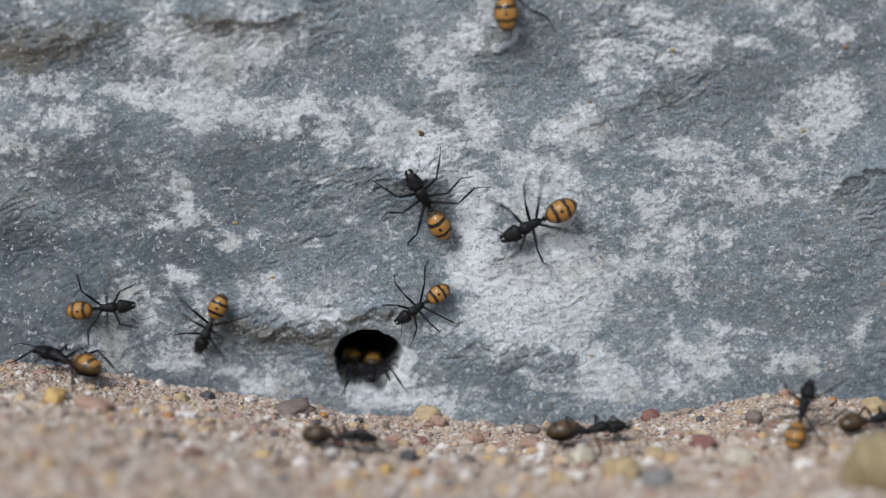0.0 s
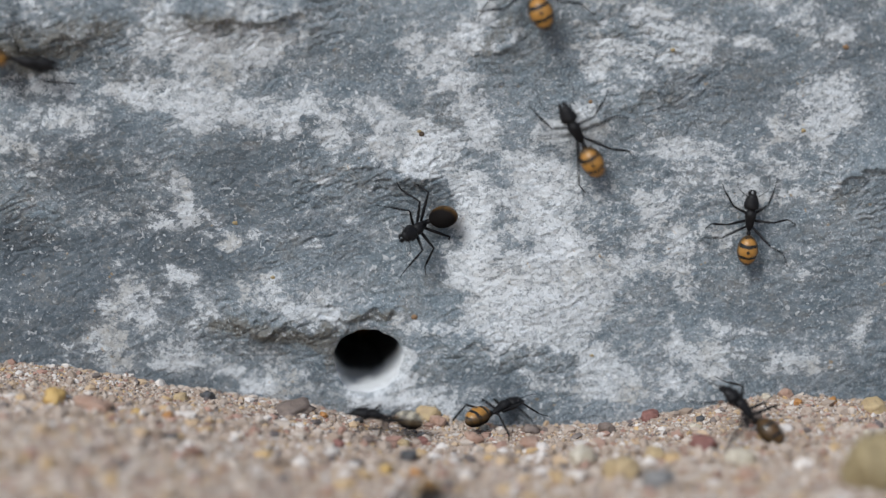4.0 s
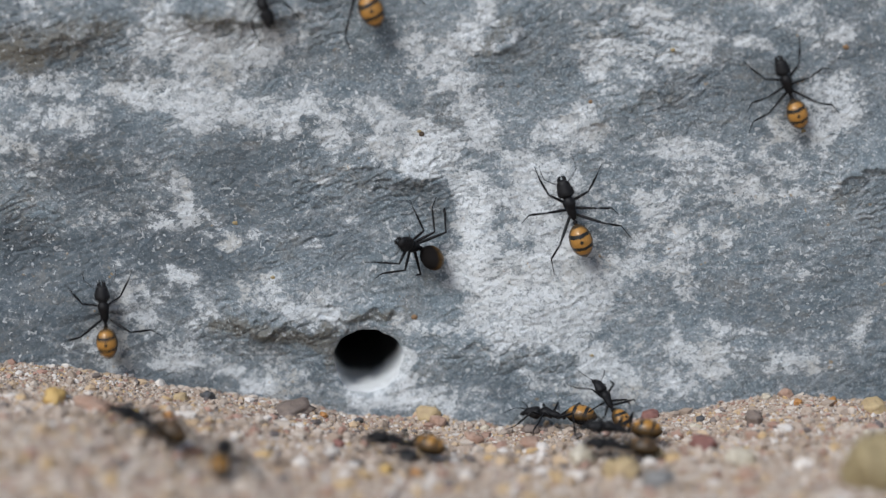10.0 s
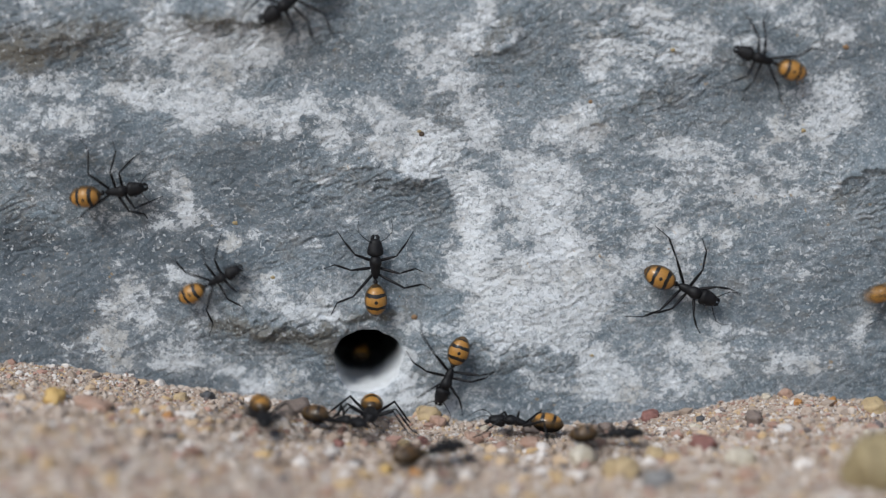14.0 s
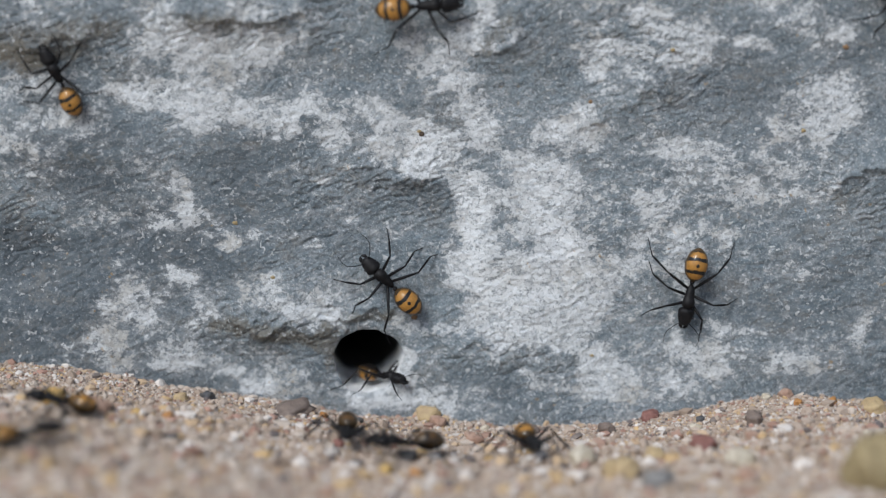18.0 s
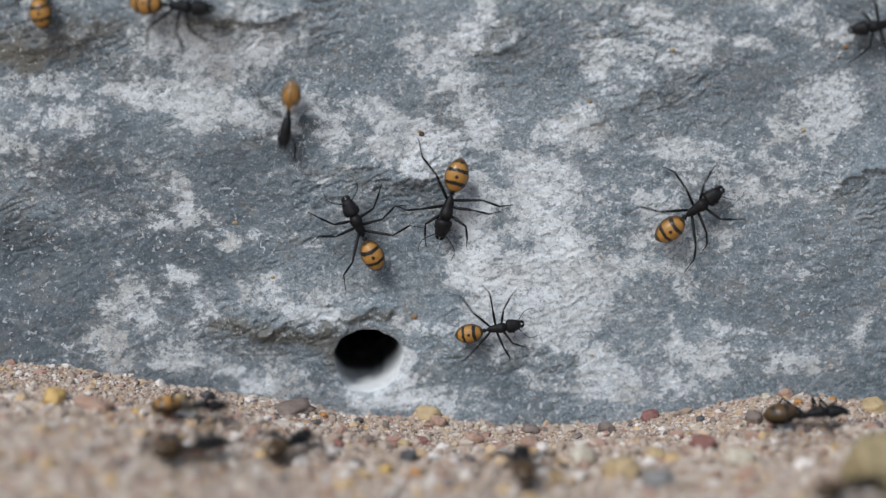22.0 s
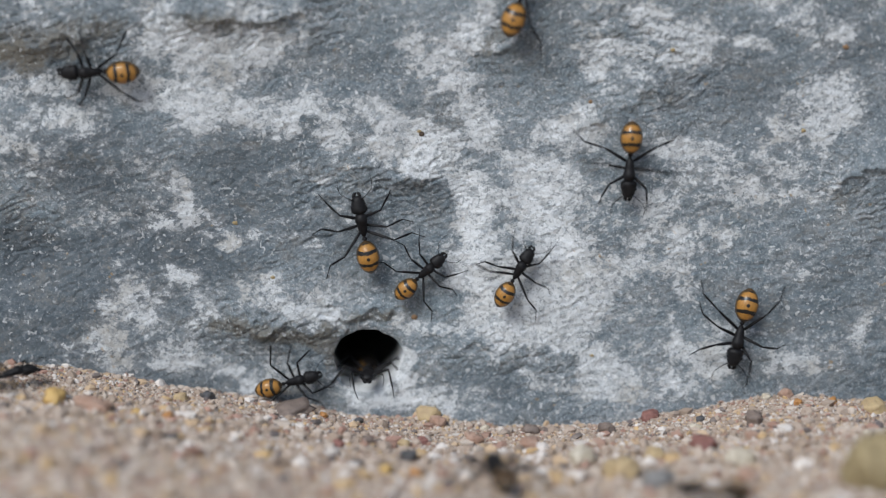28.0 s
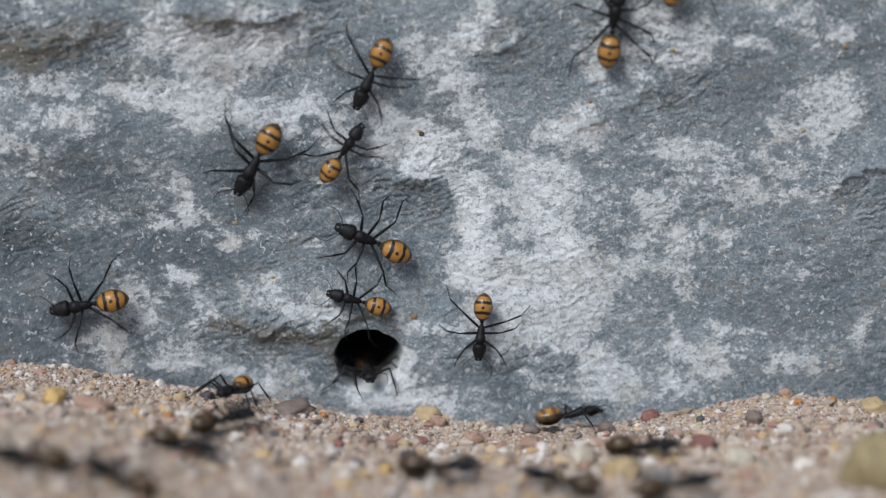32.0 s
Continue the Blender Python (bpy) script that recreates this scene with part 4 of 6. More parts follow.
def build_ant(coat, words, gaster_words):
    ant = new("ant")
    ant.empty_display_size = 0.004
    part("thorax", mesh_of("thorax", *egg((2.25, 1.14, 1.0), thorax_profile, 18)), BLACK, ant, at=Vector((0.55, 0, 3.1)) * MM)
    part("petiole", mesh_of("petiole", *egg((0.42, 0.46, 0.72), lambda s: (max(0.05, 1 - s * s) ** 0.5,) * 2 + (0.1,), 8, 10)), BLACK, ant, at=Vector((-2.05, 0, 2.85)) * MM)
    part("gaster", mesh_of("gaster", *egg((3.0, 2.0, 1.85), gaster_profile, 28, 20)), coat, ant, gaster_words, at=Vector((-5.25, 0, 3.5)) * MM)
    head = part("head", mesh_of("head", *egg((1.6, 1.3, 1.05), head_profile)), BLACK, ant, at=Vector((4.1, 0, 2.95)) * MM)
    for side in (1, -1):
        verts, faces = egg((0.28, 0.2, 0.3), lambda s: (max(0.05, 1 - s * s) ** 0.5,) * 2 + (0.0,), 6, 8)
        part("eye", mesh_of("eye", verts, faces), EYE_MAT, head, at=Vector((-0.1, side * 1.25, 0.5)) * MM)
        verts, faces = tube([(0, side * 0.5, 0), (0.4, side * 0.5, -0.1), (0.7, side * 0.28, -0.15), (0.85, side * 0.06, -0.15)], [0.34, 0.34, 0.27, 0.1])
        part("mandible", mesh_of("mandible", verts, faces), BLACK, head, at=Vector((1.35, 0, -0.35)) * MM)
        verts, faces = tube([(0, 0, 0), (0.9, side * 1.3, 0.5), (1.9, side * 2.3, 0.6), (2.9, side * 2.5, 0.1), (4.3, side * 2.3, -0.9)], [0.1, 0.075, 0.07, 0.06, 0.04], 5)
        part("antenna", mesh_of("antenna", verts, faces), LEG, head, at=Vector((0.9, side * 0.55, 0.5)) * MM)
    for side in (1, -1):
        for name, hip, knee, ankle, foot, phase in LEGS:
            k, a, thigh, shin, toe = leg_meshes(knee, ankle, foot, side)
            leg = part(name + "_leg", mesh_of("thigh", *thigh), LEG, ant, at=Vector((hip[0], hip[1] * side, hip[2])) * MM)
            part("shin", mesh_of("shin", *shin), LEG, leg, at=k * MM)
            part("foot", mesh_of("foot", *toe), LEG, leg, at=a * MM)
            leg["stride"] = phase + (math.pi if side < 0 else 0.0)
    return tagged(ant, words, "ant", "ants round the hole")


# ---- how the ants crawl ----
def chart(field, low, high, step):
    """A table of a surface, read between its points."""
    xs, ys = np.arange(low[0], high[0], step), np.arange(low[1], high[1], step)
    table = field(*np.meshgrid(xs, ys))

    def read(x, y):
        u = min(max((x - low[0]) / step, 0), len(xs) - 2)
        v = min(max((y - low[1]) / step, 0), len(ys) - 2)
        i, j = int(u), int(v)
        u, v = u - i, v - j
        return float(table[j, i] * (1 - u) * (1 - v) + table[j, i + 1] * u * (1 - v) + table[j + 1, i] * (1 - u) * v + table[j + 1, i + 1] * u * v)

    return read


ROCK_AT = chart(wall_out, (-130, -20), (130, 130), 0.6)
ROCK_FORM = chart(wall_shape, (-130, -20), (130, 130), 1.5)
SAND_AT = chart(ground_top, (-130, -140), (130, 10), 0.6)
SAND_FORM = chart(ground_shape, (-130, -140), (130, 10), 1.5)



def place(where, a, b, heading):
    """The pose on the rock (w), on the sand (s), reared up on it (c), reared up on the rock (p), or in the bore (h)."""
    h = radians(heading)
    if where in "wp":
        at = Vector((a, -ROCK_AT(a, b) - 0.1, b))
        ox = (ROCK_FORM(a + 3, b) - ROCK_FORM(a - 3, b)) / 6
        oz = (ROCK_FORM(a, b + 3) - ROCK_FORM(a, b - 3)) / 6
        up, ahead = Vector((-ox, -1, -oz)).normalized(), Vector((math.cos(h), 0, math.sin(h)))
    elif where in "sc":
        at = Vector((a, b, SAND_AT(a, b) + 0.25))
        gx = (SAND_FORM(a + 3, b) - SAND_FORM(a - 3, b)) / 6
        gy = (SAND_FORM(a, b + 3) - SAND_FORM(a, b - 3)) / 6
        up, ahead = Vector((-gx, -gy, 1)).normalized(), Vector((math.cos(h), math.sin(h), 0))
    else:
        at = Vector((HOLE[0] + a - 0.09 * b, b, HOLE[1] - HOLE_R * 0.9))
        up, ahead = Vector((0, 0, 1)), Vector((math.sin(h), -math.cos(h), 0))
    ahead = (ahead - up * ahead.dot(up)).normalized()
    left = up.cross(ahead)
    angle, lift = {"s": (7.0, 0.2), "c": (50.0, 2.9), "p": (55.0, 1.9)}.get(where, (0.0, 0.0))
    at = at + up * lift
    raised = Matrix.Rotation(radians(-angle), 3, left)
    ahead, up = raised @ ahead, raised @ up
    m = Matrix((ahead, left, up)).transposed().to_4x4()
    m.translation = at * MM
    return m


def smooth_rows(times, values):
    """Slopes of a curve through values that never overshoots."""
    d = [(values[k + 1] - values[k]) / (times[k + 1] - times[k]) for k in range(len(times) - 1)]
    m = [0.0] * len(times)
    for k in range(1, len(times) - 1):
        if d[k - 1] * d[k] > 0:
            m[k] = 2 * d[k - 1] * d[k] / (d[k - 1] + d[k])
    return m


def glide(t0, t1, p0, p1, m0, m1, t):
    h = t1 - t0
    s = (t - t0) / h
    return ((1 + 2 * s) * (1 - s) ** 2 * p0 + s * (1 - s) ** 2 * h * m0 + s * s * (3 - 2 * s) * p1 + s * s * (s - 1) * h * m1)


def crawl(ant, rows, twist=()):
    """Key an ant along rows of seconds, surface, two coordinates and a heading; its legs step with the way it goes."""
    rows = [list(r) for r in rows]
    for r in (rows[0], rows[-1]):
        if 0 < r[0] < 32 and r[1] == "s":
            r[2] += math.copysign(16, r[2]) if abs(r[2]) > 72 else 0
            r[3] -= 14 if r[3] < -72 else 0
        elif 0 < r[0] < 32 and r[1] == "w":
            r[2] += math.copysign(10, r[2]) if abs(r[2]) > 82 else 0
            r[3] += 8 if r[3] > 83 else 0
    if rows[0][0] > 0:
        rows.insert(0, [0.0, *rows[0][1:]])
    if rows[-1][0] < 32.0:
        rows.append([32.0, *rows[-1][1:]])
    for k in range(1, len(rows)):
        while rows[k][4] - rows[k - 1][4] > 180:
            rows[k][4] -= 360
        while rows[k][4] - rows[k - 1][4] < -180:
            rows[k][4] += 360
    ts = [r[0] for r in rows]
    slopes = [smooth_rows(ts, [r[c] for r in rows]) for c in (2, 3, 4)]
    body, steps, phase, before = [], [], 0.0, None
    for k in range(len(rows) - 1):
        r, q = rows[k], rows[k + 1]
        still = r[1] == q[1] and abs(r[2] - q[2]) + abs(r[3] - q[3]) < 0.05 and abs(r[4] - q[4]) < 0.5
        n = 1 if still else max(1, round((q[0] - r[0]) / 0.1))
        for j in range(n + (k == len(rows) - 2)):
            t = r[0] + (q[0] - r[0]) * j / n
            if r[1] == q[1]:
                a, b, h = (glide(r[0], q[0], r[c], q[c], slopes[c - 2][k], slopes[c - 2][k + 1], t) for c in (2, 3, 4))
                m = place(r[1], a, b, h)
            else:
                f = (t - r[0]) / (q[0] - r[0])
                f = f * f * (3 - 2 * f)
                m0, m1 = place(*r[1:]), place(*q[1:])
                m = m0.to_quaternion().slerp(m1.to_quaternion(), f).to_matrix().to_4x4()
                m.translation = m0.translation.lerp(m1.translation, f)
            gone = 0.0 if before is None else (m.translation - before.translation).length / MM
            if before is not None:
                gone += 3.0 * before.to_quaternion().rotation_difference(m.to_quaternion()).angle
            phase += min(2.0, gone * 0.75)
            body.append((t, m))
            steps.append((t, phase, min(1.0, gone / 0.8)))
            before = m
    walk(ant, body)
    for leg in ant.children:
        if "stride" in leg:
            base = leg["stride"]
            home = leg.location.copy()
            bend_knee(leg, ant)
            walk(leg, [(t, pose(*home, 0, 0, 15 * size * math.sin(p + base) + rest_turn(leg, ant))) for t, p, size in steps])
    for gaster in ant.children:
        if twist and gaster.name.startswith("gaster"):
            home = gaster.location.copy()
            joint = home + Vector((2.9, 0, -0.4)) * MM
            walk(gaster, [(t, Matrix.Translation(joint) @ pose(0, 0, 0, 0, pitch, 0) @ pose(0, 0, 0, roll, 0, 0) @ Matrix.Translation(home - joint)) for t, roll, pitch in twist])


def rest_turn(leg, ant):
    """Each ant holds its legs a little differently."""
    return 1.9 * ant["lean"] * math.sin(leg["stride"] * 1.7 + 9.1 * leg.location.x / MM + 5.0 * ant["lean"])


def bend_knee(leg, ant):
    """Swings shin and foot together about the knee, each leg by its own angle."""
    turn = 2.2 * ant["lean"] * math.sin(leg["stride"] * 2.3 + 4.7 * leg.location.x / MM + 3.0 * leg.location.y / MM + 7.0 * ant["lean"])
    swing = Matrix.Rotation(radians(turn), 3, "Z")
    shin = next(o for o in leg.children if o.name.startswith("shin"))
    for piece in leg.children:
        piece.location = shin.location + swing @ (piece.location - shin.location)
        piece.rotation_euler = (0, 0, radians(turn))


# rows: seconds, surface, two coordinates on it in millimetres, heading in degrees
def motions():
    golden = build_ant(GASTER, "black ant with a golden black-banded gaster", "golden gaster with black cross bands")
    silver = build_ant(SILVER, "black ant with a silvery white black-banded gaster", "silvery gaster with black cross bands")
    dusky = build_ant(DUSKY, "black ant with a dark brown gaster on sand", "dark brown gaster with black cross bands")

    def ant(size, lean, rows, twist=()):
        run(copy_thing(golden, Matrix.Identity(4)), size, lean, rows, twist)

    def brown_ant(size, lean, rows):
        run(copy_thing(dusky, Matrix.Identity(4)), size, lean, rows)

    def run(one, size, lean, rows, twist=()):
        one.scale = (size, size, size)
        one["lean"] = lean
        crawl(one, rows, twist)

    ant(1, 7, [(0, "w", -3.2, 42.0, 119), (0.5, "w", -2.1, 41.0, 105), (1, "p", -2.9, 41.5, 112),
        (1.5, "p", -2.4, 40.5, 100), (2, "w", -2.1, 38.4, 80), (2.5, "w", -2.9, 36.4, 85), (3, "p", -5.4, 36.2, 160),
        (3.5, "p", -6.0, 36.2, 195), (5.5, "p", -6.3, 36.4, 205), (6, "p", -6.4, 36.3, 205), (7, "p", -6.4, 36.3, 205),
        (8, "p", -6.6, 35.8, 190), (9, "p", -7.0, 34.6, 140), (10, "p", -6.9, 34.6, 145), (10.5, "w", -8.4, 27.8, 175),
        (11, "w", -12.9, 25.3, 185), (11.5, "w", -12.4, 25.5, 135), (12, "w", -13.4, 27.6, 135),
        (12.5, "w", -13.4, 26.8, 120), (13, "w", -14.4, 27.3, 125), (13.5, "w", -12.7, 28.8, 92),
        (14, "w", -12.1, 28.8, 90), (14.5, "w", -12.4, 27.5, 112), (16.5, "w", -10.1, 26.8, 134),
        (17, "w", -10.1, 26.8, 136), (20, "w", -10.1, 26.8, 136), (20.5, "w", -8.9, 27.0, 110),
        (21, "w", -7.7, 28.3, 82), (21.5, "w", -10.2, 31.8, 90), (22, "w", -14.8, 36.5, 115),
        (22.5, "w", -14.5, 36.4, 118), (23, "w", -14.3, 36.7, 116), (23.5, "w", -14.1, 36.5, 98),
        (24, "w", -14.3, 36.6, 100), (30, "w", -14.3, 36.6, 100), (30.5, "w", -14.1, 36.4, 112),
        (31, "w", -14.3, 36.4, 115), (31.5, "w", -14.0, 34.9, 130), (32, "w", -13.3, 34.4, 157)],
        [(0, 0, 0), (0.6, 0, 0), (0.8, 85, 45), (1, 170, 95), (1.5, 170, 95), (1.75, 85, 45), (2, 0, 0), (2.5, 0, 0), (2.75, 85, 45), (3, 170, 88), (7, 170, 88), (8, 170, 100), (10, 170, 108), (10.5, 170, 40), (11, 170, 25), (11.25, 85, 10), (11.5, 0, 0), (32, 0, 0)])
    ant(1.02, -9, [(0, "w", 15.9, 37.3, 207), (0.5, "w", 26.3, 38.7, 300), (1, "p", 26.9, 37.2, 86),
        (1.5, "p", 27.2, 36.8, 90), (2, "w", 30.3, 37.7, 350), (2.5, "w", 28.7, 41.7, 40), (3, "w", 22.6, 60.5, 103),
        (3.5, "w", 21.3, 59.1, 100), (5.5, "w", 37.5, 23.7, 252), (6, "w", 38.1, 18.2, 275),
        (6.5, "w", 39.6, 16.2, 255), (7, "w", 36.1, 17.5, 215), (7.5, "w", 29.0, 26.0, 155), (8, "w", 28.6, 31.0, 115),
        (8.5, "w", 28.6, 31.0, 112), (9, "w", 24.9, 33.1, 135), (9.5, "w", 21.9, 36.9, 115),
        (10, "w", 22.5, 39.6, 108), (10.5, "w", 23.2, 35.6, 170), (11, "w", 24.4, 33.1, 210),
        (11.5, "w", 22.4, 35.9, 182), (12, "w", 22.2, 36.9, 175), (12.5, "w", 25.4, 34.6, 200),
        (13, "w", 33.2, 28.0, 265), (13.5, "w", 38.6, 24.9, 310), (14, "w", 42.9, 25.8, 335),
        (14.5, "w", 43.9, 26.5, 335), (16.5, "w", 44.4, 27.0, 270), (17, "w", 44.4, 27.0, 262),
        (17.5, "w", 43.6, 26.0, 261), (18, "w", 43.5, 24.9, 260), (18.5, "w", 41.5, 24.0, 240),
        (19, "w", 36.5, 25.0, 210), (19.5, "w", 35.9, 27.3, 165), (20, "w", 33.9, 29.5, 160),
        (20.5, "w", 36.9, 31.0, 115), (21, "w", 39.8, 34.6, 80), (21.5, "w", 42.6, 38.0, 65),
        (22, "w", 43.9, 40.0, 38), (22.5, "w", 45.1, 39.0, 18), (23, "w", 49.5, 39.0, 10),
        (23.5, "w", 49.6, 36.3, 345), (24, "w", 49.8, 31.0, 310), (24.5, "w", 49.8, 30.8, 312),
        (25, "w", 51.3, 28.5, 305), (25.5, "w", 52.2, 29.8, 314), (27.5, "w", 55.2, 19.9, 270),
        (28, "w", 52.5, 17.4, 258), (28.5, "w", 50.5, 17.8, 225), (29, "w", 44.1, 18.8, 180),
        (29.5, "w", 37.6, 19.0, 186), (30, "w", 36.9, 27.6, 130), (30.5, "w", 34.3, 33.6, 125),
        (31, "w", 29.8, 53.2, 105), (31.5, "w", 32.2, 66.4, 88), (32, "w", 29.4, 73.3, 82)],
        [(0, 0, 0), (0.6, 0, 0), (0.8, 85, 40), (1, 168, 80), (1.6, 168, 80), (1.8, 85, 40), (2, 0, 0), (32, 0, 0)])
    ant(0.92, 5, [(0, "c", 62.2, -19.1, 60), (0.5, "s", 66.5, -12.5, 175), (1, "s", 53.3, -3.0, 155),
        (1.5, "w", 51.3, 14.3, 100), (2, "w", 48.0, 22.3, 100), (2.5, "w", 49.8, 21.6, 90), (3, "w", 56.4, 40.7, 65),
        (3.5, "w", 53.0, 40.0, 88), (5.5, "w", 63.7, 29.2, 70), (6, "w", 70.9, 43.6, 35), (6.5, "w", 66.1, 44.5, 70),
        (7, "w", 62.9, 49.3, 100), (7.5, "w", 61.9, 54.7, 95), (8, "w", 60.5, 61.6, 97), (8.5, "w", 60.0, 61.8, 96),
        (9, "w", 60.5, 61.9, 95), (9.5, "w", 60.2, 61.1, 100), (10, "w", 59.7, 61.6, 110),
        (10.5, "w", 59.1, 61.1, 110), (11, "w", 58.0, 63.1, 112), (11.5, "w", 56.4, 64.2, 112),
        (12, "w", 55.7, 65.5, 115), (12.5, "w", 54.5, 66.5, 120), (13, "w", 54.5, 65.8, 150),
        (13.5, "w", 52.1, 65.5, 125), (14, "w", 55.5, 66.5, 160), (14.5, "w", 59.8, 65.8, 190),
        (16.5, "w", 59.6, 68.1, 200), (17, "w", 64.9, 70.5, 180), (17.5, "w", 67.9, 72.5, 190),
        (18, "w", 78.3, 76.2, 150), (19, "w", 79.2, 77.2, 140), (21.5, "w", 79.2, 77.2, 140),
        (22, "w", 75.2, 72.4, 190), (22.5, "w", 76.5, 71.0, 200), (23, "w", 79.0, 69.5, 200),
        (24, "w", 79.6, 68.0, 200), (25, "w", 87.5, 62.5, 200), (26, "w", 90.0, 60.3, 300)])
    run(silver, 0.9, -6, [(0.4, "w", 52.4, 85.3, 240), (1, "p", 28.4, 37.4, 138), (1.5, "p", 28.8, 37.2, 140),
        (2, "w", 36.5, 48.7, 215), (2.5, "w", 27.4, 20.8, 250), (3, "s", 12.1, -5.8, 182), (3.5, "s", 2.9, -3.0, 180),
        (4.5, "s", -28.1, -34.6, 190), (5, "s", -46.7, -81.6, 250)],
        [(0, 150, 0), (1, 165, 78), (1.6, 165, 78), (1.8, 80, 40), (2, 0, 0), (32, 0, 0)])
    ant(1.05, 10, [(13.2, "w", -29.2, 83.4, 300), (14, "w", -26.2, 76.3, 215), (14.5, "w", -23.5, 75.3, 260),
        (16.5, "w", -9.0, 71.1, 300), (17, "w", -6.0, 72.7, 335), (17.5, "w", -4.7, 74.7, 355),
        (18, "w", -3.1, 75.5, 5), (18.5, "w", -3.2, 71.1, 312), (19, "w", -1.4, 63.9, 300),
        (19.5, "w", 2.4, 53.8, 285), (20, "w", 4.1, 44.5, 275), (20.5, "w", 0.4, 40.8, 240),
        (21, "w", -1.4, 39.9, 235), (21.5, "w", 0.6, 42.1, 245), (22, "w", 1.1, 40.8, 255),
        (22.5, "w", 2.0, 40.8, 262), (23, "w", 6.0, 44.5, 315), (23.5, "w", 12.9, 48.4, 358),
        (24, "w", 17.8, 53.1, 30), (24.5, "w", 19.4, 59.2, 60), (25, "w", 25.5, 63.5, 48), (25.5, "w", 25.4, 70.8, 95),
        (26.4, "w", 22.8, 73.8, 80), (27.5, "w", 13.2, 71.9, 30), (28, "w", 13.9, 78.0, 72),
        (28.5, "w", 14.3, 79.5, 82), (29, "w", 16.0, 81.9, 90), (30, "w", 16.9, 86.2, 90)])
    ant(0.98, -4, [(22.4, "w", 9.3, 84.3, 270), (23, "w", 10.1, 78.1, 262), (23.5, "w", 10.9, 75.2, 268),
        (24, "w", 11.7, 75.3, 272), (24.5, "w", 12.6, 73.9, 278), (25, "w", 12.4, 72.4, 270),
        (25.5, "w", 11.0, 61.0, 265), (26.2, "w", 12.8, 55.6, 290), (26.8, "w", 25.2, 51.6, 300),
        (27.5, "w", 33.7, 54.6, 250), (28, "w", 32.5, 47.7, 268), (28.5, "w", 31.7, 45.4, 258),
        (29, "w", 32.6, 44.7, 268), (29.5, "w", 33.3, 55.7, 150), (30, "w", 35.0, 67.5, 105),
        (30.5, "w", 32.0, 74.6, 95), (31, "w", 29.1, 75.5, 125), (31.5, "w", 38.2, 77.7, 70),
        (32, "w", 40.0, 83.4, 80)])
    ant(1.08, 7, [(9.8, "w", 10.2, 85.2, 280), (10.5, "w", 10.9, 76.2, 300), (11, "w", 13.6, 72.4, 312),
        (11.5, "w", 11.7, 73.7, 250), (12, "w", 4.9, 72.6, 190), (12.5, "w", 15.6, 73.0, 283),
        (12.9, "w", 17.0, 73.6, 278), (13, "w", 16.0, 79.5, 265), (13.6, "w", 16.0, 85.3, 90)])
    ant(1.05, -9, [(4.3, "w", -85.2, 65.0, 0), (5.5, "w", -25.3, 61.1, 190), (6, "w", -18.8, 57.1, 235),
        (6.5, "w", -13.6, 57.6, 265), (7, "w", -17.5, 63.9, 160), (7.5, "w", -18.0, 64.4, 135),
        (8, "w", -15.8, 67.4, 110), (8.5, "w", -14.0, 71.3, 98), (9, "w", -17.4, 73.7, 97),
        (9.5, "w", -15.8, 79.0, 100), (10, "w", -14.7, 79.7, 115), (10.5, "w", -12.9, 79.3, 60),
        (11, "w", -11.5, 78.3, 35), (11.5, "w", -13.9, 79.5, 40), (12, "w", -16.6, 78.4, 40),
        (13, "w", -17.8, 79.5, 40), (14, "w", -17.7, 87.1, 90)])
    ant(1, 5, [(3.4, "w", -84.6, 71.9, 0), (4.2, "w", -64.6, 66.0, 350), (4.8, "w", -54.2, 67.0, 40),
        (5.2, "w", -51.2, 70.4, 75), (5.5, "w", -50.7, 72.8, 80), (5.6, "w", -50.8, 75.0, 86),
        (5.8, "w", -52.4, 80.3, 88), (6.1, "w", -62.9, 85.3, 180), (6.4, "w", -75.1, 79.6, 265),
        (6.5, "w", -74.9, 74.0, 285), (7, "w", -61.9, 60.6, 330), (7.5, "w", -63.9, 59.2, 272),
        (8, "w", -77.4, 35.4, 255), (8.5, "w", -86.1, 26.9, 240)])
    ant(0.95, -6, [(8.6, "s", -82.9, -19.3, 20), (9, "s", -75.5, -10.6, 20), (9.5, "s", -65.2, -11.0, 20),
        (10, "w", -59.8, 21.0, 95), (10.5, "w", -68.6, 32.6, 120), (11, "w", -76.8, 43.2, 120),
        (11.5, "w", -58.9, 49.9, 20), (12, "w", -38.1, 44.6, 345), (12.5, "w", -29.3, 25.8, 300),
        (13, "w", -34.9, 21.0, 270), (13.5, "s", -36.9, -3.0, 270), (14, "s", -31.0, -21.2, 280),
        (14.5, "s", -30.8, -44.5, 250), (15.2, "s", -31.0, -78.8, 260)])
    ant(0.85, 10, [(9.6, "w", -34.0, 84.4, 290), (10, "w", -31.4, 76.3, 290), (10.5, "w", -29.4, 71.0, 290),
        (11, "w", -27.5, 62.9, 295), (11.5, "w", -15.5, 59.2, 20), (12, "w", -14.1, 53.3, 0),
        (12.5, "w", 11.2, 33.9, 335), (13, "w", 34.8, 8.5, 345), (13.5, "w", 52.8, 17.5, 30),
        (14, "w", 81.0, 26.5, 18), (14.3, "w", 88.0, 27.5, 10)])
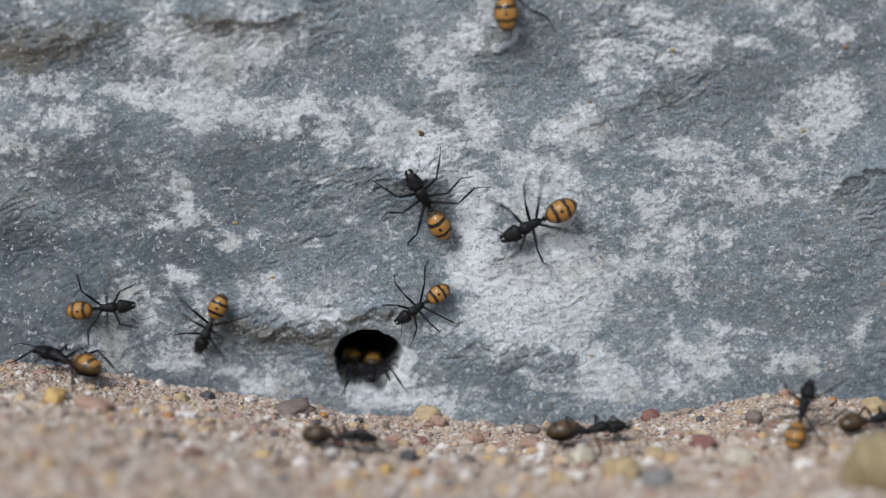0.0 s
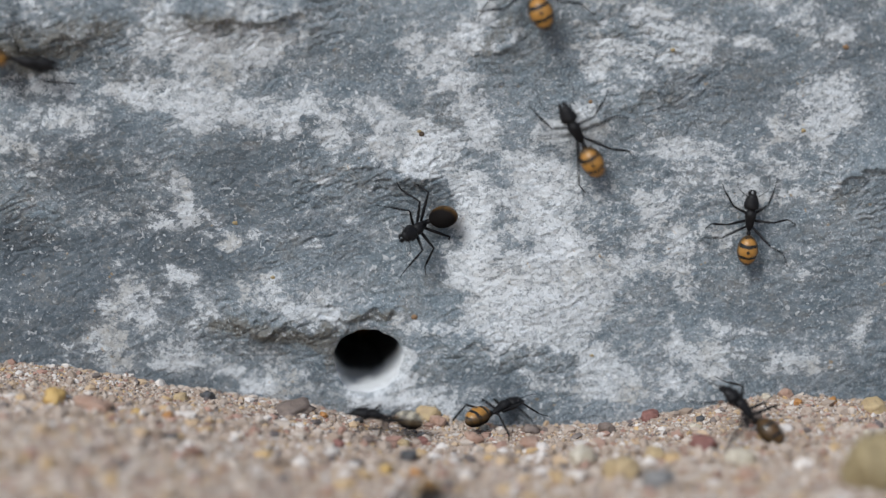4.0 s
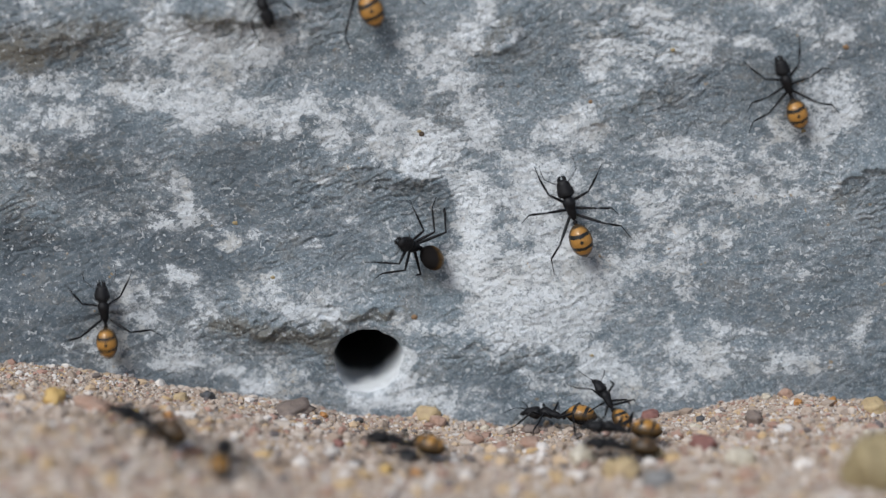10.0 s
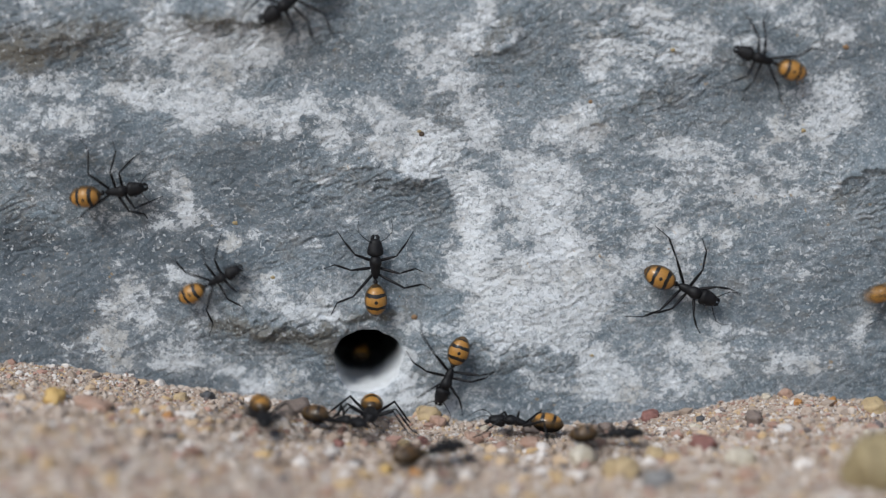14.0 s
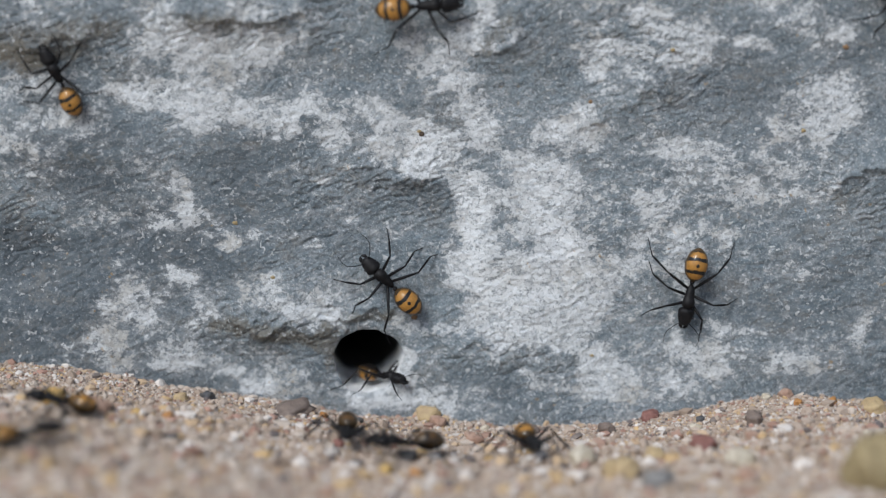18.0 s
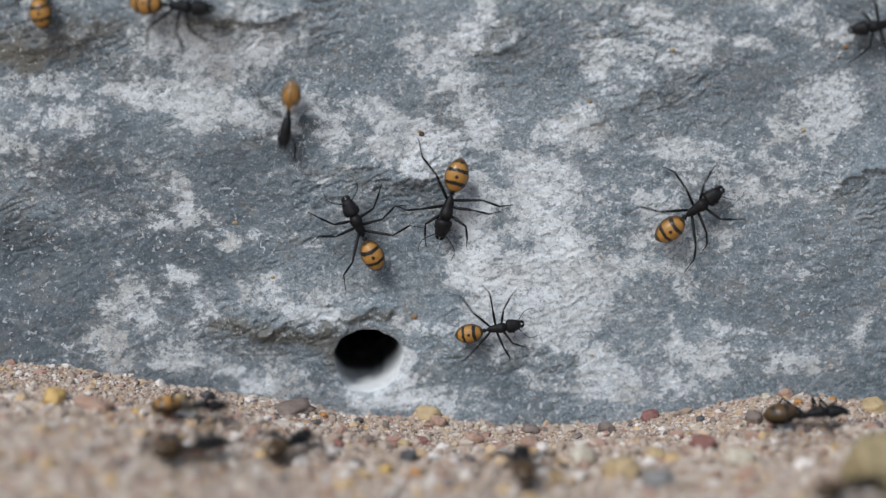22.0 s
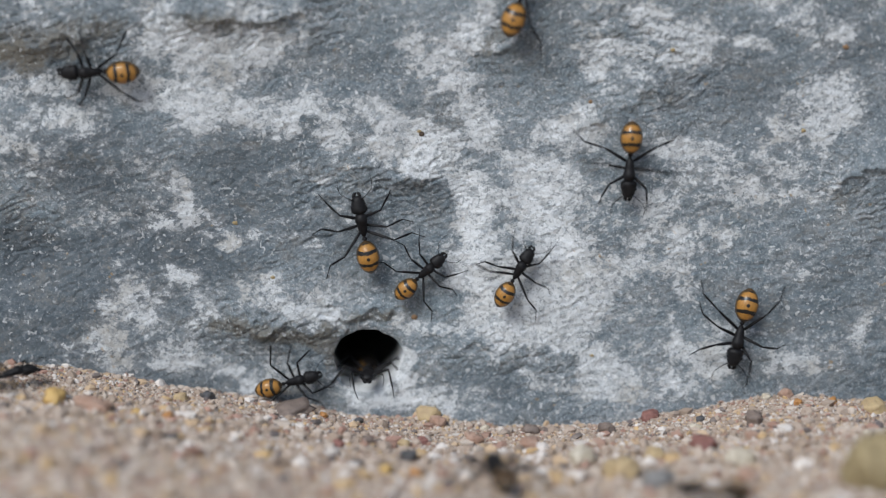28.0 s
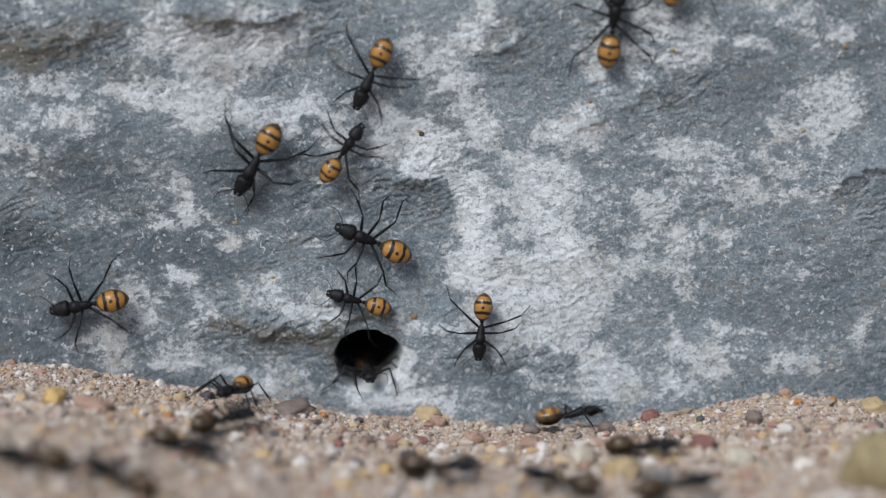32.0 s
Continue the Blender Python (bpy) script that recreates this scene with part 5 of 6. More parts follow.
    ant(0.8, -4, [(9.46667, "s", -35.0, -79.0, 77), (10, "s", -35.9, -38.4, 90), (10.5, "s", -38.2, -20.9, 90),
        (11, "w", -41.5, 16.2, 95), (11.5, "w", -31.7, 33.8, 70), (12, "w", -23.2, 49.1, 60),
        (12.5, "w", -27.7, 62.0, 95), (12.7, "w", -21.5, 62.4, 50), (12.9, "w", -13.9, 64.0, 22),
        (13, "w", -8.7, 68.0, 45), (13.1, "w", -4.8, 72.6, 55), (13.3, "w", 1.5, 79.0, 60), (13.6, "w", 6.4, 86.2, 60)])
    ant(0.8, 7, [(8.83333, "s", 25.5, -78.4, 79), (9.5, "s", 34.4, -18.5, 150), (10, "c", 28.6, -3.0, 130),
        (10.5, "w", 23.3, 22.0, 85), (11, "w", 7.5, 33.1, 118), (11.5, "w", 3.5, 52.8, 110),
        (12, "w", -3.8, 48.6, 113), (12.5, "w", 8.0, 53.3, 65), (12.7, "w", 15.8, 57.9, 45),
        (12.9, "w", 21.4, 61.0, 50), (13, "w", 30.8, 57.8, 10), (13.5, "w", 54.5, 80.5, 30), (14, "w", 59.1, 87.2, 60)])
    ant(0.95, -9, [(11, "w", -17.7, 84.3, 290), (11.5, "w", -9.5, 60.0, 90), (12, "w", -6.5, 67.8, 90),
        (12.5, "w", -4.7, 80.4, 88), (13, "w", -4.2, 86.2, 90)])
    ant(0.95, 5, [(9.1, "s", -14.8, -79.5, 73), (9.5, "s", -12.9, -45.5, 80), (10, "s", -7.5, -26.7, 170),
        (10.5, "s", -2.0, -7.9, 120), (11, "c", 3.4, -8.7, 32), (11.5, "c", 6.7, -3.0, 45), (12, "w", 5.9, 11.1, 88),
        (12.5, "w", 3.4, 17.8, 100), (13, "w", 1.6, 19.6, 142), (13.5, "w", -2.4, 12.6, 200),
        (14, "w", 1.1, 10.0, 250), (14.5, "s", 2.1, -3.0, 270), (15.3, "s", 3.8, -72.6, 280)])
    ant(0.88, -6, [(12.3, "w", -85.0, 44.3, 0), (13, "w", -66.7, 42.2, 345), (13.5, "w", -60.0, 34.7, 320),
        (14, "w", -40.1, 26.8, 28), (14.5, "w", -36.5, 20.0, 320), (16.5, "w", -50.4, 28.7, 270),
        (17, "w", -65.5, 13.6, 190), (17.5, "s", -63.6, -26.1, 200), (18, "s", -65.0, -25.8, 170),
        (18.5, "s", -64.9, -31.1, 200), (19.2, "s", -76.0, -41.7, 190)])
    ant(0.95, 10, [(10.8333, "s", -46.1, -80.3, 79), (11.5, "s", -49.1, -35.3, 60), (12, "w", -47.5, 14.5, 55),
        (12.5, "w", -48.4, 17.0, 80), (13, "w", -46.5, 27.3, 60), (13.5, "w", -52.0, 28.8, 130),
        (14, "w", -57.6, 43.7, 8), (14.5, "w", -56.0, 45.4, 2), (16.5, "w", -62.1, 48.5, 30),
        (17, "w", -62.4, 55.5, 85), (17.5, "w", -61.4, 60.3, 92), (18, "w", -66.6, 64.0, 115),
        (18.5, "w", -66.3, 66.5, 112), (19, "w", -66.8, 71.0, 115), (19.5, "w", -66.4, 72.0, 105),
        (20, "w", -66.3, 74.4, 97), (20.5, "w", -65.0, 75.3, 90), (21, "w", -57.2, 76.0, 55),
        (21.5, "w", -64.0, 76.7, 90), (22, "w", -69.3, 79.1, 100), (22.8, "w", -69.6, 85.3, 100)])
    ant(1, -4, [(20.3, "w", -83.5, 58.1, 20), (21, "w", -69.1, 63.3, 25), (21.5, "w", -56.5, 70.9, 30),
        (22, "w", -44.8, 75.5, 355), (22.5, "w", -44.2, 69.0, 318), (23, "w", -45.1, 62.1, 272),
        (23.5, "w", -48.1, 57.2, 302), (24, "w", -39.1, 53.2, 335), (24.5, "w", -35.6, 54.4, 350),
        (25, "w", -36.1, 56.5, 8), (25.5, "w", -37.1, 56.6, 8), (27.5, "w", -51.3, 66.6, 150),
        (28, "w", -60.3, 64.8, 182), (28.5, "w", -59.0, 57.7, 240), (29, "w", -59.4, 39.5, 258),
        (29.5, "w", -56.1, 31.2, 290), (30, "w", -51.5, 24.4, 297), (30.5, "w", -49.8, 22.3, 300),
        (31, "w", -49.4, 19.8, 270), (31.5, "w", -54.1, 21.8, 250), (32, "w", -63.2, 22.5, 190)])
    ant(0.95, 7, [(22.3, "w", -53.3, 85.3, 300), (23, "w", -48.5, 75.7, 300), (23.5, "w", -45.4, 73.5, 300),
        (24, "w", -41.6, 73.3, 340), (24.5, "w", -37.9, 75.0, 0), (25, "w", -38.1, 78.5, 0),
        (25.6, "w", -33.1, 85.3, 60)])
    ant(0.85, -9, [(21.4, "w", -24.5, 85.3, 265), (22, "w", -27.1, 55.7, 260), (22.5, "w", -28.5, 35.0, 265),
        (23, "w", -34.7, 16.3, 272), (23.5, "s", -30.9, -31.4, 270), (24, "s", -33.4, -26.2, 100),
        (24.5, "s", -33.8, -24.4, 120), (25, "s", -41.8, -26.6, 150), (25.5, "s", -54.6, -23.2, 160),
        (26.3, "s", -80.4, -30.5, 180)])
    ant(0.85, 5, [(15, "h", 0.0, 90.0, 30), (16.5, "h", 0.0, 30.0, 20), (17, "h", 0.0, 5.0, 30),
        (17.5, "h", 1.0, 3.0, 20), (18, "h", 3.4, 1.5, 45), (18.5, "h", 3.6, -0.8, 52), (19, "h", 3.0, 0.3, 8),
        (19.5, "w", -5.6, 10.4, 352), (20, "w", -3.4, 10.6, 15), (20.5, "w", -4.2, 12.7, 18),
        (21, "w", -3.4, 13.2, 22), (21.5, "w", 2.0, 16.1, 20), (22, "w", 9.1, 18.4, 10), (22.5, "w", 9.4, 18.8, 12),
        (23, "w", 9.1, 19.0, 8), (23.5, "w", 9.0, 18.6, 10), (24, "w", 8.1, 16.4, 325), (24.5, "w", 9.4, 16.0, 322),
        (25, "w", 13.6, 18.7, 355), (25.5, "w", 14.6, 20.0, 8), (27.5, "w", 14.0, 24.5, 20), (28, "w", 13.2, 28.7, 60),
        (28.5, "w", 9.5, 27.0, 85), (29, "w", 14.5, 29.0, 33), (29.5, "w", 15.7, 29.2, 33), (30, "w", 17.0, 28.1, 6),
        (30.5, "w", 15.0, 27.5, 0), (31, "w", 10.3, 23.0, 260), (31.5, "w", 9.1, 21.8, 250), (32, "w", 6.8, 17.8, 265)],
        # rolled dark side up while in the bore, standing in for its shade
        [(0, 150, 0), (19, 150, 0), (19.2, 75, 0), (19.5, 0, 0), (32, 0, 0)])
    ant(0.82, -6, [(22, "h", 1.0, 100.0, 10), (24.5, "h", 1.0, 40.0, 10), (25, "h", 0.0, 8.0, 10),
        (25.5, "w", -7.7, 20.0, 60), (27.5, "w", -7.9, 25.6, 72), (28, "w", -3.2, 28.3, 42),
        (28.5, "w", -2.6, 28.5, 50), (29, "w", -4.4, 30.6, 76), (29.5, "w", -2.2, 32.3, 62), (30, "w", -2.2, 35.4, 78),
        (30.5, "w", -4.2, 31.3, 110), (31, "w", -4.9, 21.4, 168), (31.5, "w", -11.2, 22.8, 165),
        (32, "w", -15.7, 23.1, 165)])
    ant(1, 10, [(20, "h", -1.0, 80.0, 0), (22, "h", 0.0, 20.0, 0), (22.5, "h", 0.0, 10.0, 0),
        (23, "h", -1.0, 5.0, -25), (23.5, "h", -1.0, 5.0, -20), (24, "h", 0.0, 7.0, -10), (25, "h", 0.0, 9.0, 0),
        (25.5, "h", 0.0, 9.0, 0), (27.5, "h", 0.3, 3.2, 0), (28.3, "h", 0.3, 3.2, 0), (29, "h", 0.0, 5.0, 5),
        (30, "h", 0.0, 4.5, 5), (31, "h", 0.4, 3.4, 8), (32, "h", 0.3, 3.6, 5)],
        # dark underside turned up in place of the darkness inside the hole
        [(0, 150, 0), (32, 150, 0)])
    ant(0.95, -4, [(0, "h", -1.0, 6.0, 20), (1, "h", -1.5, 6.0, 30), (2, "h", 0.0, 10.0, 0), (3, "h", 0.0, 24.0, 0),
        (6, "h", 0.0, 22.0, 0), (6.5, "h", 0.0, 8.0, 0), (7, "h", 2.8, 1.2, 62), (7.5, "h", 3.0, 1.0, 60),
        (8, "h", 5.6, -2.2, 68), (8.5, "w", -9.5, 7.4, 300), (9, "s", 0.6, -4.7, 10), (9.5, "s", 18.7, -3.3, 20),
        (10, "s", 19.5, -4.8, 165), (10.5, "s", 20.1, -6.1, 168), (11, "s", 21.4, -9.1, 155),
        (11.5, "s", 18.9, -3.0, 150), (12, "c", 22.4, -8.8, 150), (12.5, "c", 17.9, -4.9, 150),
        (13, "c", 14.4, -3.0, 145), (13.5, "s", 11.6, -7.1, 150), (14, "s", 13.0, -10.4, 178),
        (14.5, "s", 16.0, -7.4, 200), (16.5, "s", 12.9, -5.9, 275), (17, "s", 11.3, -15.0, 270),
        (17.5, "s", 14.6, -22.8, 282), (18, "s", 14.9, -23.1, 280), (18.5, "s", 15.9, -28.1, 272),
        (19, "s", 16.4, -30.7, 262), (19.5, "s", 15.8, -39.6, 200), (20, "s", 5.0, -47.5, 180),
        (21, "s", 1.3, -83.5, 240)])
    ant(0.88, 7, [(28.9, "w", -18.7, 85.2, 275), (29.5, "w", -17.8, 75.7, 275), (30, "w", -17.1, 52.6, 275),
        (30.5, "w", -27.2, 37.6, 255), (31, "w", -39.5, 22.5, 255), (31.5, "w", -36.2, 12.3, 280),
        (32, "s", -37.3, -11.0, 250)])
    ant(1.05, -9, [(29.3, "w", -2.3, 84.3, 220), (30, "w", -12.0, 73.9, 222), (30.5, "w", -18.7, 71.6, 202),
        (31, "w", -25.7, 64.9, 222), (31.5, "w", -28.4, 56.0, 258), (32, "w", -32.9, 48.3, 240)])
    ant(0.95, 5, [(30.3, "w", 18.9, 84.3, 215), (31, "w", 8.3, 76.6, 200), (31.5, "w", -5.5, 71.3, 205),
        (32, "w", -12.6, 62.9, 245)])
    ant(0.85, -6, [(27.4, "s", -82.9, -19.3, 10), (28, "s", -74.5, -13.2, 20), (28.5, "w", -63.4, 14.7, 110),
        (29, "w", -60.2, 15.3, 60), (29.5, "w", -52.0, 13.1, 12), (30, "w", -33.1, 10.7, 15),
        (30.5, "w", -27.3, 22.6, 85), (31, "w", -25.0, 33.8, 90), (31.5, "w", -24.4, 40.6, 80),
        (32, "w", -16.9, 50.4, 55)])
    ant(0.85, 10, [(25.9667, "s", -49.8, -82.0, 77), (26.5, "s", -52.4, -43.5, 20), (27.5, "s", -34.1, -7.9, 15),
        (28, "w", -26.6, 8.5, 15), (28.5, "s", -19.8, -3.0, 5), (29, "s", -9.1, -3.0, 5), (29.5, "s", -7.0, -3.0, 340),
        (30, "s", -6.9, -4.3, 150), (30.5, "s", -2.4, -9.0, 340), (31, "s", -4.7, -20.5, 200),
        (31.5, "s", -5.9, -3.0, 60), (32, "s", 23.6, -6.7, 8)])
    ant(0.85, -4, [(0, "w", -59.7, 22.2, 5), (0.5, "w", -37.1, 24.5, 340), (1, "w", -22.6, 16.5, 315),
        (1.5, "w", -22.2, 16.5, 313), (2, "w", -21.2, 15.6, 310), (2.5, "h", -1.0, 3.0, 170), (3, "h", 0.0, 15.0, 180),
        (3.5, "h", -1.0, 40.0, 180), (5, "h", -1.0, 70.0, 180)])
    ant(0.85, 7, [(0, "w", -41.4, 18.6, 245), (0.5, "s", -29.7, -22.3, 300), (1, "s", -39.5, -13.5, 170),
        (1.5, "s", -27.5, -20.8, 330), (2, "s", -30.0, -33.2, 200), (2.5, "s", -39.4, -4.7, 120),
        (3, "s", -35.7, -21.8, 270), (3.5, "s", -36.2, -30.3, 200), (4.4, "s", -46.3, -83.7, 240)])
    ant(1.05, -9, [(0, "s", -67.4, -6.6, 150), (0.6, "s", -86.4, -8.3, 170)])
    ant(0.8, 5, [(0, "w", -4.4, 21.9, 215), (0.5, "w", -6.2, 21.9, 200), (1, "w", -6.9, 21.5, 180),
        (1.5, "w", -7.8, 21.0, 120), (2, "w", -5.9, 22.0, 35), (2.5, "w", -3.7, 22.6, 32), (3, "w", 1.4, 25.4, 40),
        (3.5, "s", 1.6, -3.0, 275), (4.5, "s", -6.9, -73.2, 260)])
    ant(0.95, -6, [(0, "h", 1.0, 4.0, 0), (0.5, "h", 1.0, 1.0, 0), (1, "s", -7.3, -3.0, 88),
        (1.5, "s", -9.5, -3.0, 60), (2, "s", -6.9, -5.3, 35), (2.5, "s", 1.1, -3.0, 20), (3, "s", 4.6, -8.6, 10),
        (3.5, "s", 7.7, -3.0, 40), (5.5, "c", 24.5, -6.9, 48), (6, "c", 25.7, -11.6, 20), (6.5, "c", 25.1, -10.7, 38),
        (7, "c", 26.3, -9.4, 52), (7.5, "s", 22.4, -9.7, 80), (8, "s", 20.4, -9.4, 90), (8.5, "s", 20.3, -3.5, 120),
        (9, "s", 17.0, -8.2, 175), (9.5, "s", 31.0, -12.4, 330), (10, "s", 29.5, -19.5, 172),
        (10.5, "s", 26.8, -16.9, 150), (11, "s", 25.1, -3.0, 150), (11.5, "s", 28.6, -18.3, 300),
        (12.3, "s", 37.8, -77.3, 300)])
    ant(1.05, 10, [(0, "w", 10.5, 79.3, 95), (1, "w", 11.4, 79.0, 85), (1.5, "w", 14.1, 78.4, 20),
        (2, "w", 19.4, 77.5, 5), (3, "w", 21.6, 77.4, 18), (3.5, "w", 17.0, 79.1, 120), (6, "w", 9.8, 79.3, 45),
        (7, "w", 9.3, 79.3, 45), (7.6, "w", 11.2, 85.2, 80)])
    ant(0.9, -4, [(0.5, "w", -36.9, 85.3, 270), (1, "w", -35.5, 77.9, 265), (1.5, "w", -35.0, 48.8, 268),
        (2, "w", -40.9, 20.6, 265), (2.5, "s", -51.3, -31.1, 330), (3, "s", -64.3, -34.3, 330),
        (3.6, "s", -76.6, -47.7, 200)])
    ant(0.9, 7, [(15.2, "w", 35.1, 85.3, 280), (16.5, "w", 43.9, 66.2, 65), (17, "w", 48.6, 82.5, 70),
        (17.5, "w", 49.5, 87.2, 80)])
    ant(0.88, -9, [(17.6, "s", -78.9, -41.0, 0), (18, "s", -65.4, -40.8, 20), (18.5, "w", -51.9, 13.5, 0),
        (19, "w", -26.1, 9.5, 72), (19.5, "h", -1.0, 4.0, 170), (20, "h", 0.0, 12.0, 180), (21, "h", 1.0, 40.0, 180),
        (22.5, "h", 2.0, 110.0, 180)])
    ant(0.8, 5, [(10.5, "h", -2.0, 75.0, 0), (11.8, "h", 0.0, 25.0, 0), (12.5, "w", -18.6, 15.8, 200),
        (13, "w", -20.9, 14.9, 25), (13.5, "h", 0.0, 4.0, 150), (14, "h", 0.0, 20.0, 180), (15, "h", -2.0, 60.0, 180)])
    ant(0.9, -6, [(21.2, "s", -32.1, -79.9, 98), (22, "s", -41.9, -21.6, 10), (22.5, "s", -35.2, -3.0, 8),
        (23, "s", -25.2, -3.0, 5), (23.5, "w", -15.1, 10.5, 30), (24, "h", 1.0, 20.0, 180), (25, "h", 2.0, 60.0, 180),
        (26, "h", -1.0, 120.0, 180)])
    brown_ant(0.88, 10, [(0, "s", -16.5, -24.8, 0), (0.555, "s", -15.0, -79.3, -93)])
    brown_ant(1, -4, [(0, "s", 26.2, -18.2, 0), (0.5, "s", 4.8, -37.1, 200), (1, "s", -5.6, -51.1, 180),
        (1.4, "s", -7.2, -83.1, -101)])
    brown_ant(0.85, 7, [(0, "s", 73.5, -20.5, 20), (0.5, "s", 63.0, -25.9, 20), (0.9, "s", 81.7, -31.0, -6)])
    brown_ant(0.95, -9, [(0.6, "s", -52.6, -82.0, 79), (1, "s", -55.4, -52.8, 340), (1.4, "s", -53.6, -89.2, -107)])
    brown_ant(0.88, 5, [(0.6, "s", 18.7, -81.3, 84), (1, "s", 21.9, -47.6, 180), (1.5, "s", 34.5, -35.4, 180),
        (2, "s", 29.0, -15.6, 40), (2.624, "s", 18.5, -78.9, -106)])
    brown_ant(1, -6, [(1.1, "s", 79.9, -27.5, 165), (1.5, "s", 71.8, -24.1, 100), (2, "s", 68.8, -27.5, 160),
        (2.5, "c", 55.6, -18.8, 130), (3, "c", 48.6, -12.6, 128), (3.5, "c", 47.2, -15.3, 138),
        (5.5, "s", 71.8, -22.0, 160), (6, "s", 65.5, -25.3, 155), (6.4, "s", 85.2, -27.1, -3)])
    brown_ant(0.85, 10, [(1.52, "s", 37.3, -78.5, 73), (2, "s", 48.1, -31.5, 60), (2.5, "s", 41.8, -28.0, 20),
        (3, "s", 29.2, -45.6, 180), (3.4, "s", 23.9, -82.6, -99)])
    brown_ant(0.95, -4, [(2.6, "s", 8.4, -83.0, 75), (3, "s", 13.3, -39.7, 170), (3.5, "s", 8.7, -41.0, 180),
        (3.9, "s", 4.4, -87.4, -102)])
    brown_ant(0.88, 7, [(2.924, "s", -3.7, -85.4, 102), (3.5, "s", -9.7, -21.2, 180), (4.076, "s", -6.0, -79.0, -83)])
    brown_ant(1, -9, [(4.774, "s", -80.6, -21.9, 0), (5.5, "c", -46.4, -17.6, 110), (6, "c", -50.6, -20.8, 130),
        (6.5, "c", -51.5, -18.1, 120), (7, "c", -50.1, -23.2, 125), (7.5, "s", -48.4, -26.0, 160),
        (8, "c", -45.3, -22.8, 138), (8.5, "c", -48.4, -20.4, 140), (9, "s", -43.6, -24.1, 180),
        (9.5, "s", -47.4, -19.7, 120), (10, "s", -49.7, -32.8, 155), (10.5, "s", -57.1, -30.8, 150),
        (11, "s", -61.2, -33.8, 150), (11.5, "c", -58.9, -24.3, 100), (12, "s", -67.5, -12.0, 172),
        (12.4, "s", -86.8, -18.3, -176)])
    brown_ant(0.85, 5, [(7.565, "s", 11.4, -83.6, 93), (8, "s", 12.2, -32.5, 90), (8.435, "s", 15.7, -85.3, -70)])
    brown_ant(0.95, -6, [(7.6, "s", 81.7, -25.4, 170), (8, "s", 69.0, -21.2, 170), (8.5, "s", 55.2, -39.6, 170),
        (9, "s", 51.2, -22.3, 172), (9.594, "s", 40.0, -87.0, -95)])
    brown_ant(0.88, 10, [(8.1, "s", 34.5, -77.8, 73), (8.5, "s", 42.0, -43.4, 150), (9, "s", 44.9, -36.3, 150),
        (9.5, "s", 42.3, -25.0, 140), (10, "s", 29.0, -26.0, 170), (10.51, "s", 21.5, -78.6, -101)])
    ant(1, -4, [(8.196, "s", -24.3, -82.6, 100), (9, "s", -35.5, -9.5, 130), (9.5, "s", -57.8, -4.9, 150),
        (10.03, "s", -86.3, -14.5, -177)])
    brown_ant(0.85, 7, [(8.948, "s", -2.2, -85.3, 87), (9.5, "s", -1.5, -20.9, 100), (10.052, "s", -6.6, -85.8, -106)])
    brown_ant(0.95, -9, [(9.861, "s", -36.5, -78.9, 74), (10.5, "s", -36.4, -25.1, 120),
        (11.139, "s", -31.0, -88.0, -92)])
    brown_ant(0.88, 5, [(11.092, "s", -37.7, -83.3, 98), (11.5, "s", -44.8, -45.5, 20), (12, "s", -33.9, -15.6, 30),
        (12.5, "s", -34.6, -24.2, 160), (13, "s", -21.1, -26.8, 20), (13.5, "s", -15.0, -25.0, 20),
        (14, "s", -17.8, -17.8, 340), (14.5, "s", -25.6, -16.1, 180), (16.5, "s", -18.0, -3.0, 340),
        (17, "s", -15.1, -3.0, 275), (17.5, "s", -15.0, -6.9, 270), (18, "s", -16.7, -21.8, 270),
        (18.5, "s", -29.1, -21.4, 170), (19.151, "s", -26.5, -80.0, -96)])
    ant(1, -6, [(11.52, "s", 2.1, -85.3, 79), (12, "s", 6.2, -27.7, 175), (12.5, "s", -5.1, -16.9, 110),
        (13, "c", -3.1, -12.1, 110), (13.5, "s", -5.6, -10.7, 90), (14, "s", -13.0, -11.4, 270),
        (14.5, "s", -15.0, -34.4, 180), (14.968, "s", -16.1, -81.6, -101)])
    brown_ant(0.85, 10, [(13.1, "s", 47.0, -79.2, 79), (13.5, "s", 54.7, -45.0, 170), (13.9, "s", 44.0, -84.6, -108)])
    brown_ant(0.95, -4, [(13.52, "s", -2.1, -83.0, 86), (14, "s", -1.3, -29.6, 30), (14.5, "s", 5.7, -22.6, 170),
        (16.5, "s", -3.3, -6.5, 270), (17, "s", -1.9, -11.1, 265), (17.5, "s", -2.1, -12.1, 265),
        (18, "s", -7.5, -26.7, 200), (18.5, "s", -8.8, -27.3, 190), (19, "s", -7.8, -33.0, 90),
        (19.5, "s", -0.7, -38.2, 150), (20, "s", -14.7, -45.9, 60), (20.5, "s", -7.9, -17.2, 60),
        (21, "s", -4.4, -7.3, 15), (21.672, "s", -8.8, -87.7, -103)])
    brown_ant(0.88, 7, [(13.43, "s", 24.9, -82.9, 92), (14, "s", 28.9, -21.2, 350), (14.5, "s", 25.1, -13.1, 200),
        (15.13, "s", 19.7, -78.8, -92)])
    brown_ant(1, -9, [(16.1, "s", -78.5, -48.6, 0), (16.5, "s", -62.2, -46.6, 0), (17, "s", -61.0, -53.5, 340),
        (17.4, "s", -73.7, -59.2, -175)])
    brown_ant(0.85, 5, [(16.032, "s", -46.0, -83.0, 78), (16.5, "s", -48.4, -42.8, 10),
        (16.968, "s", -45.6, -85.3, -101)])
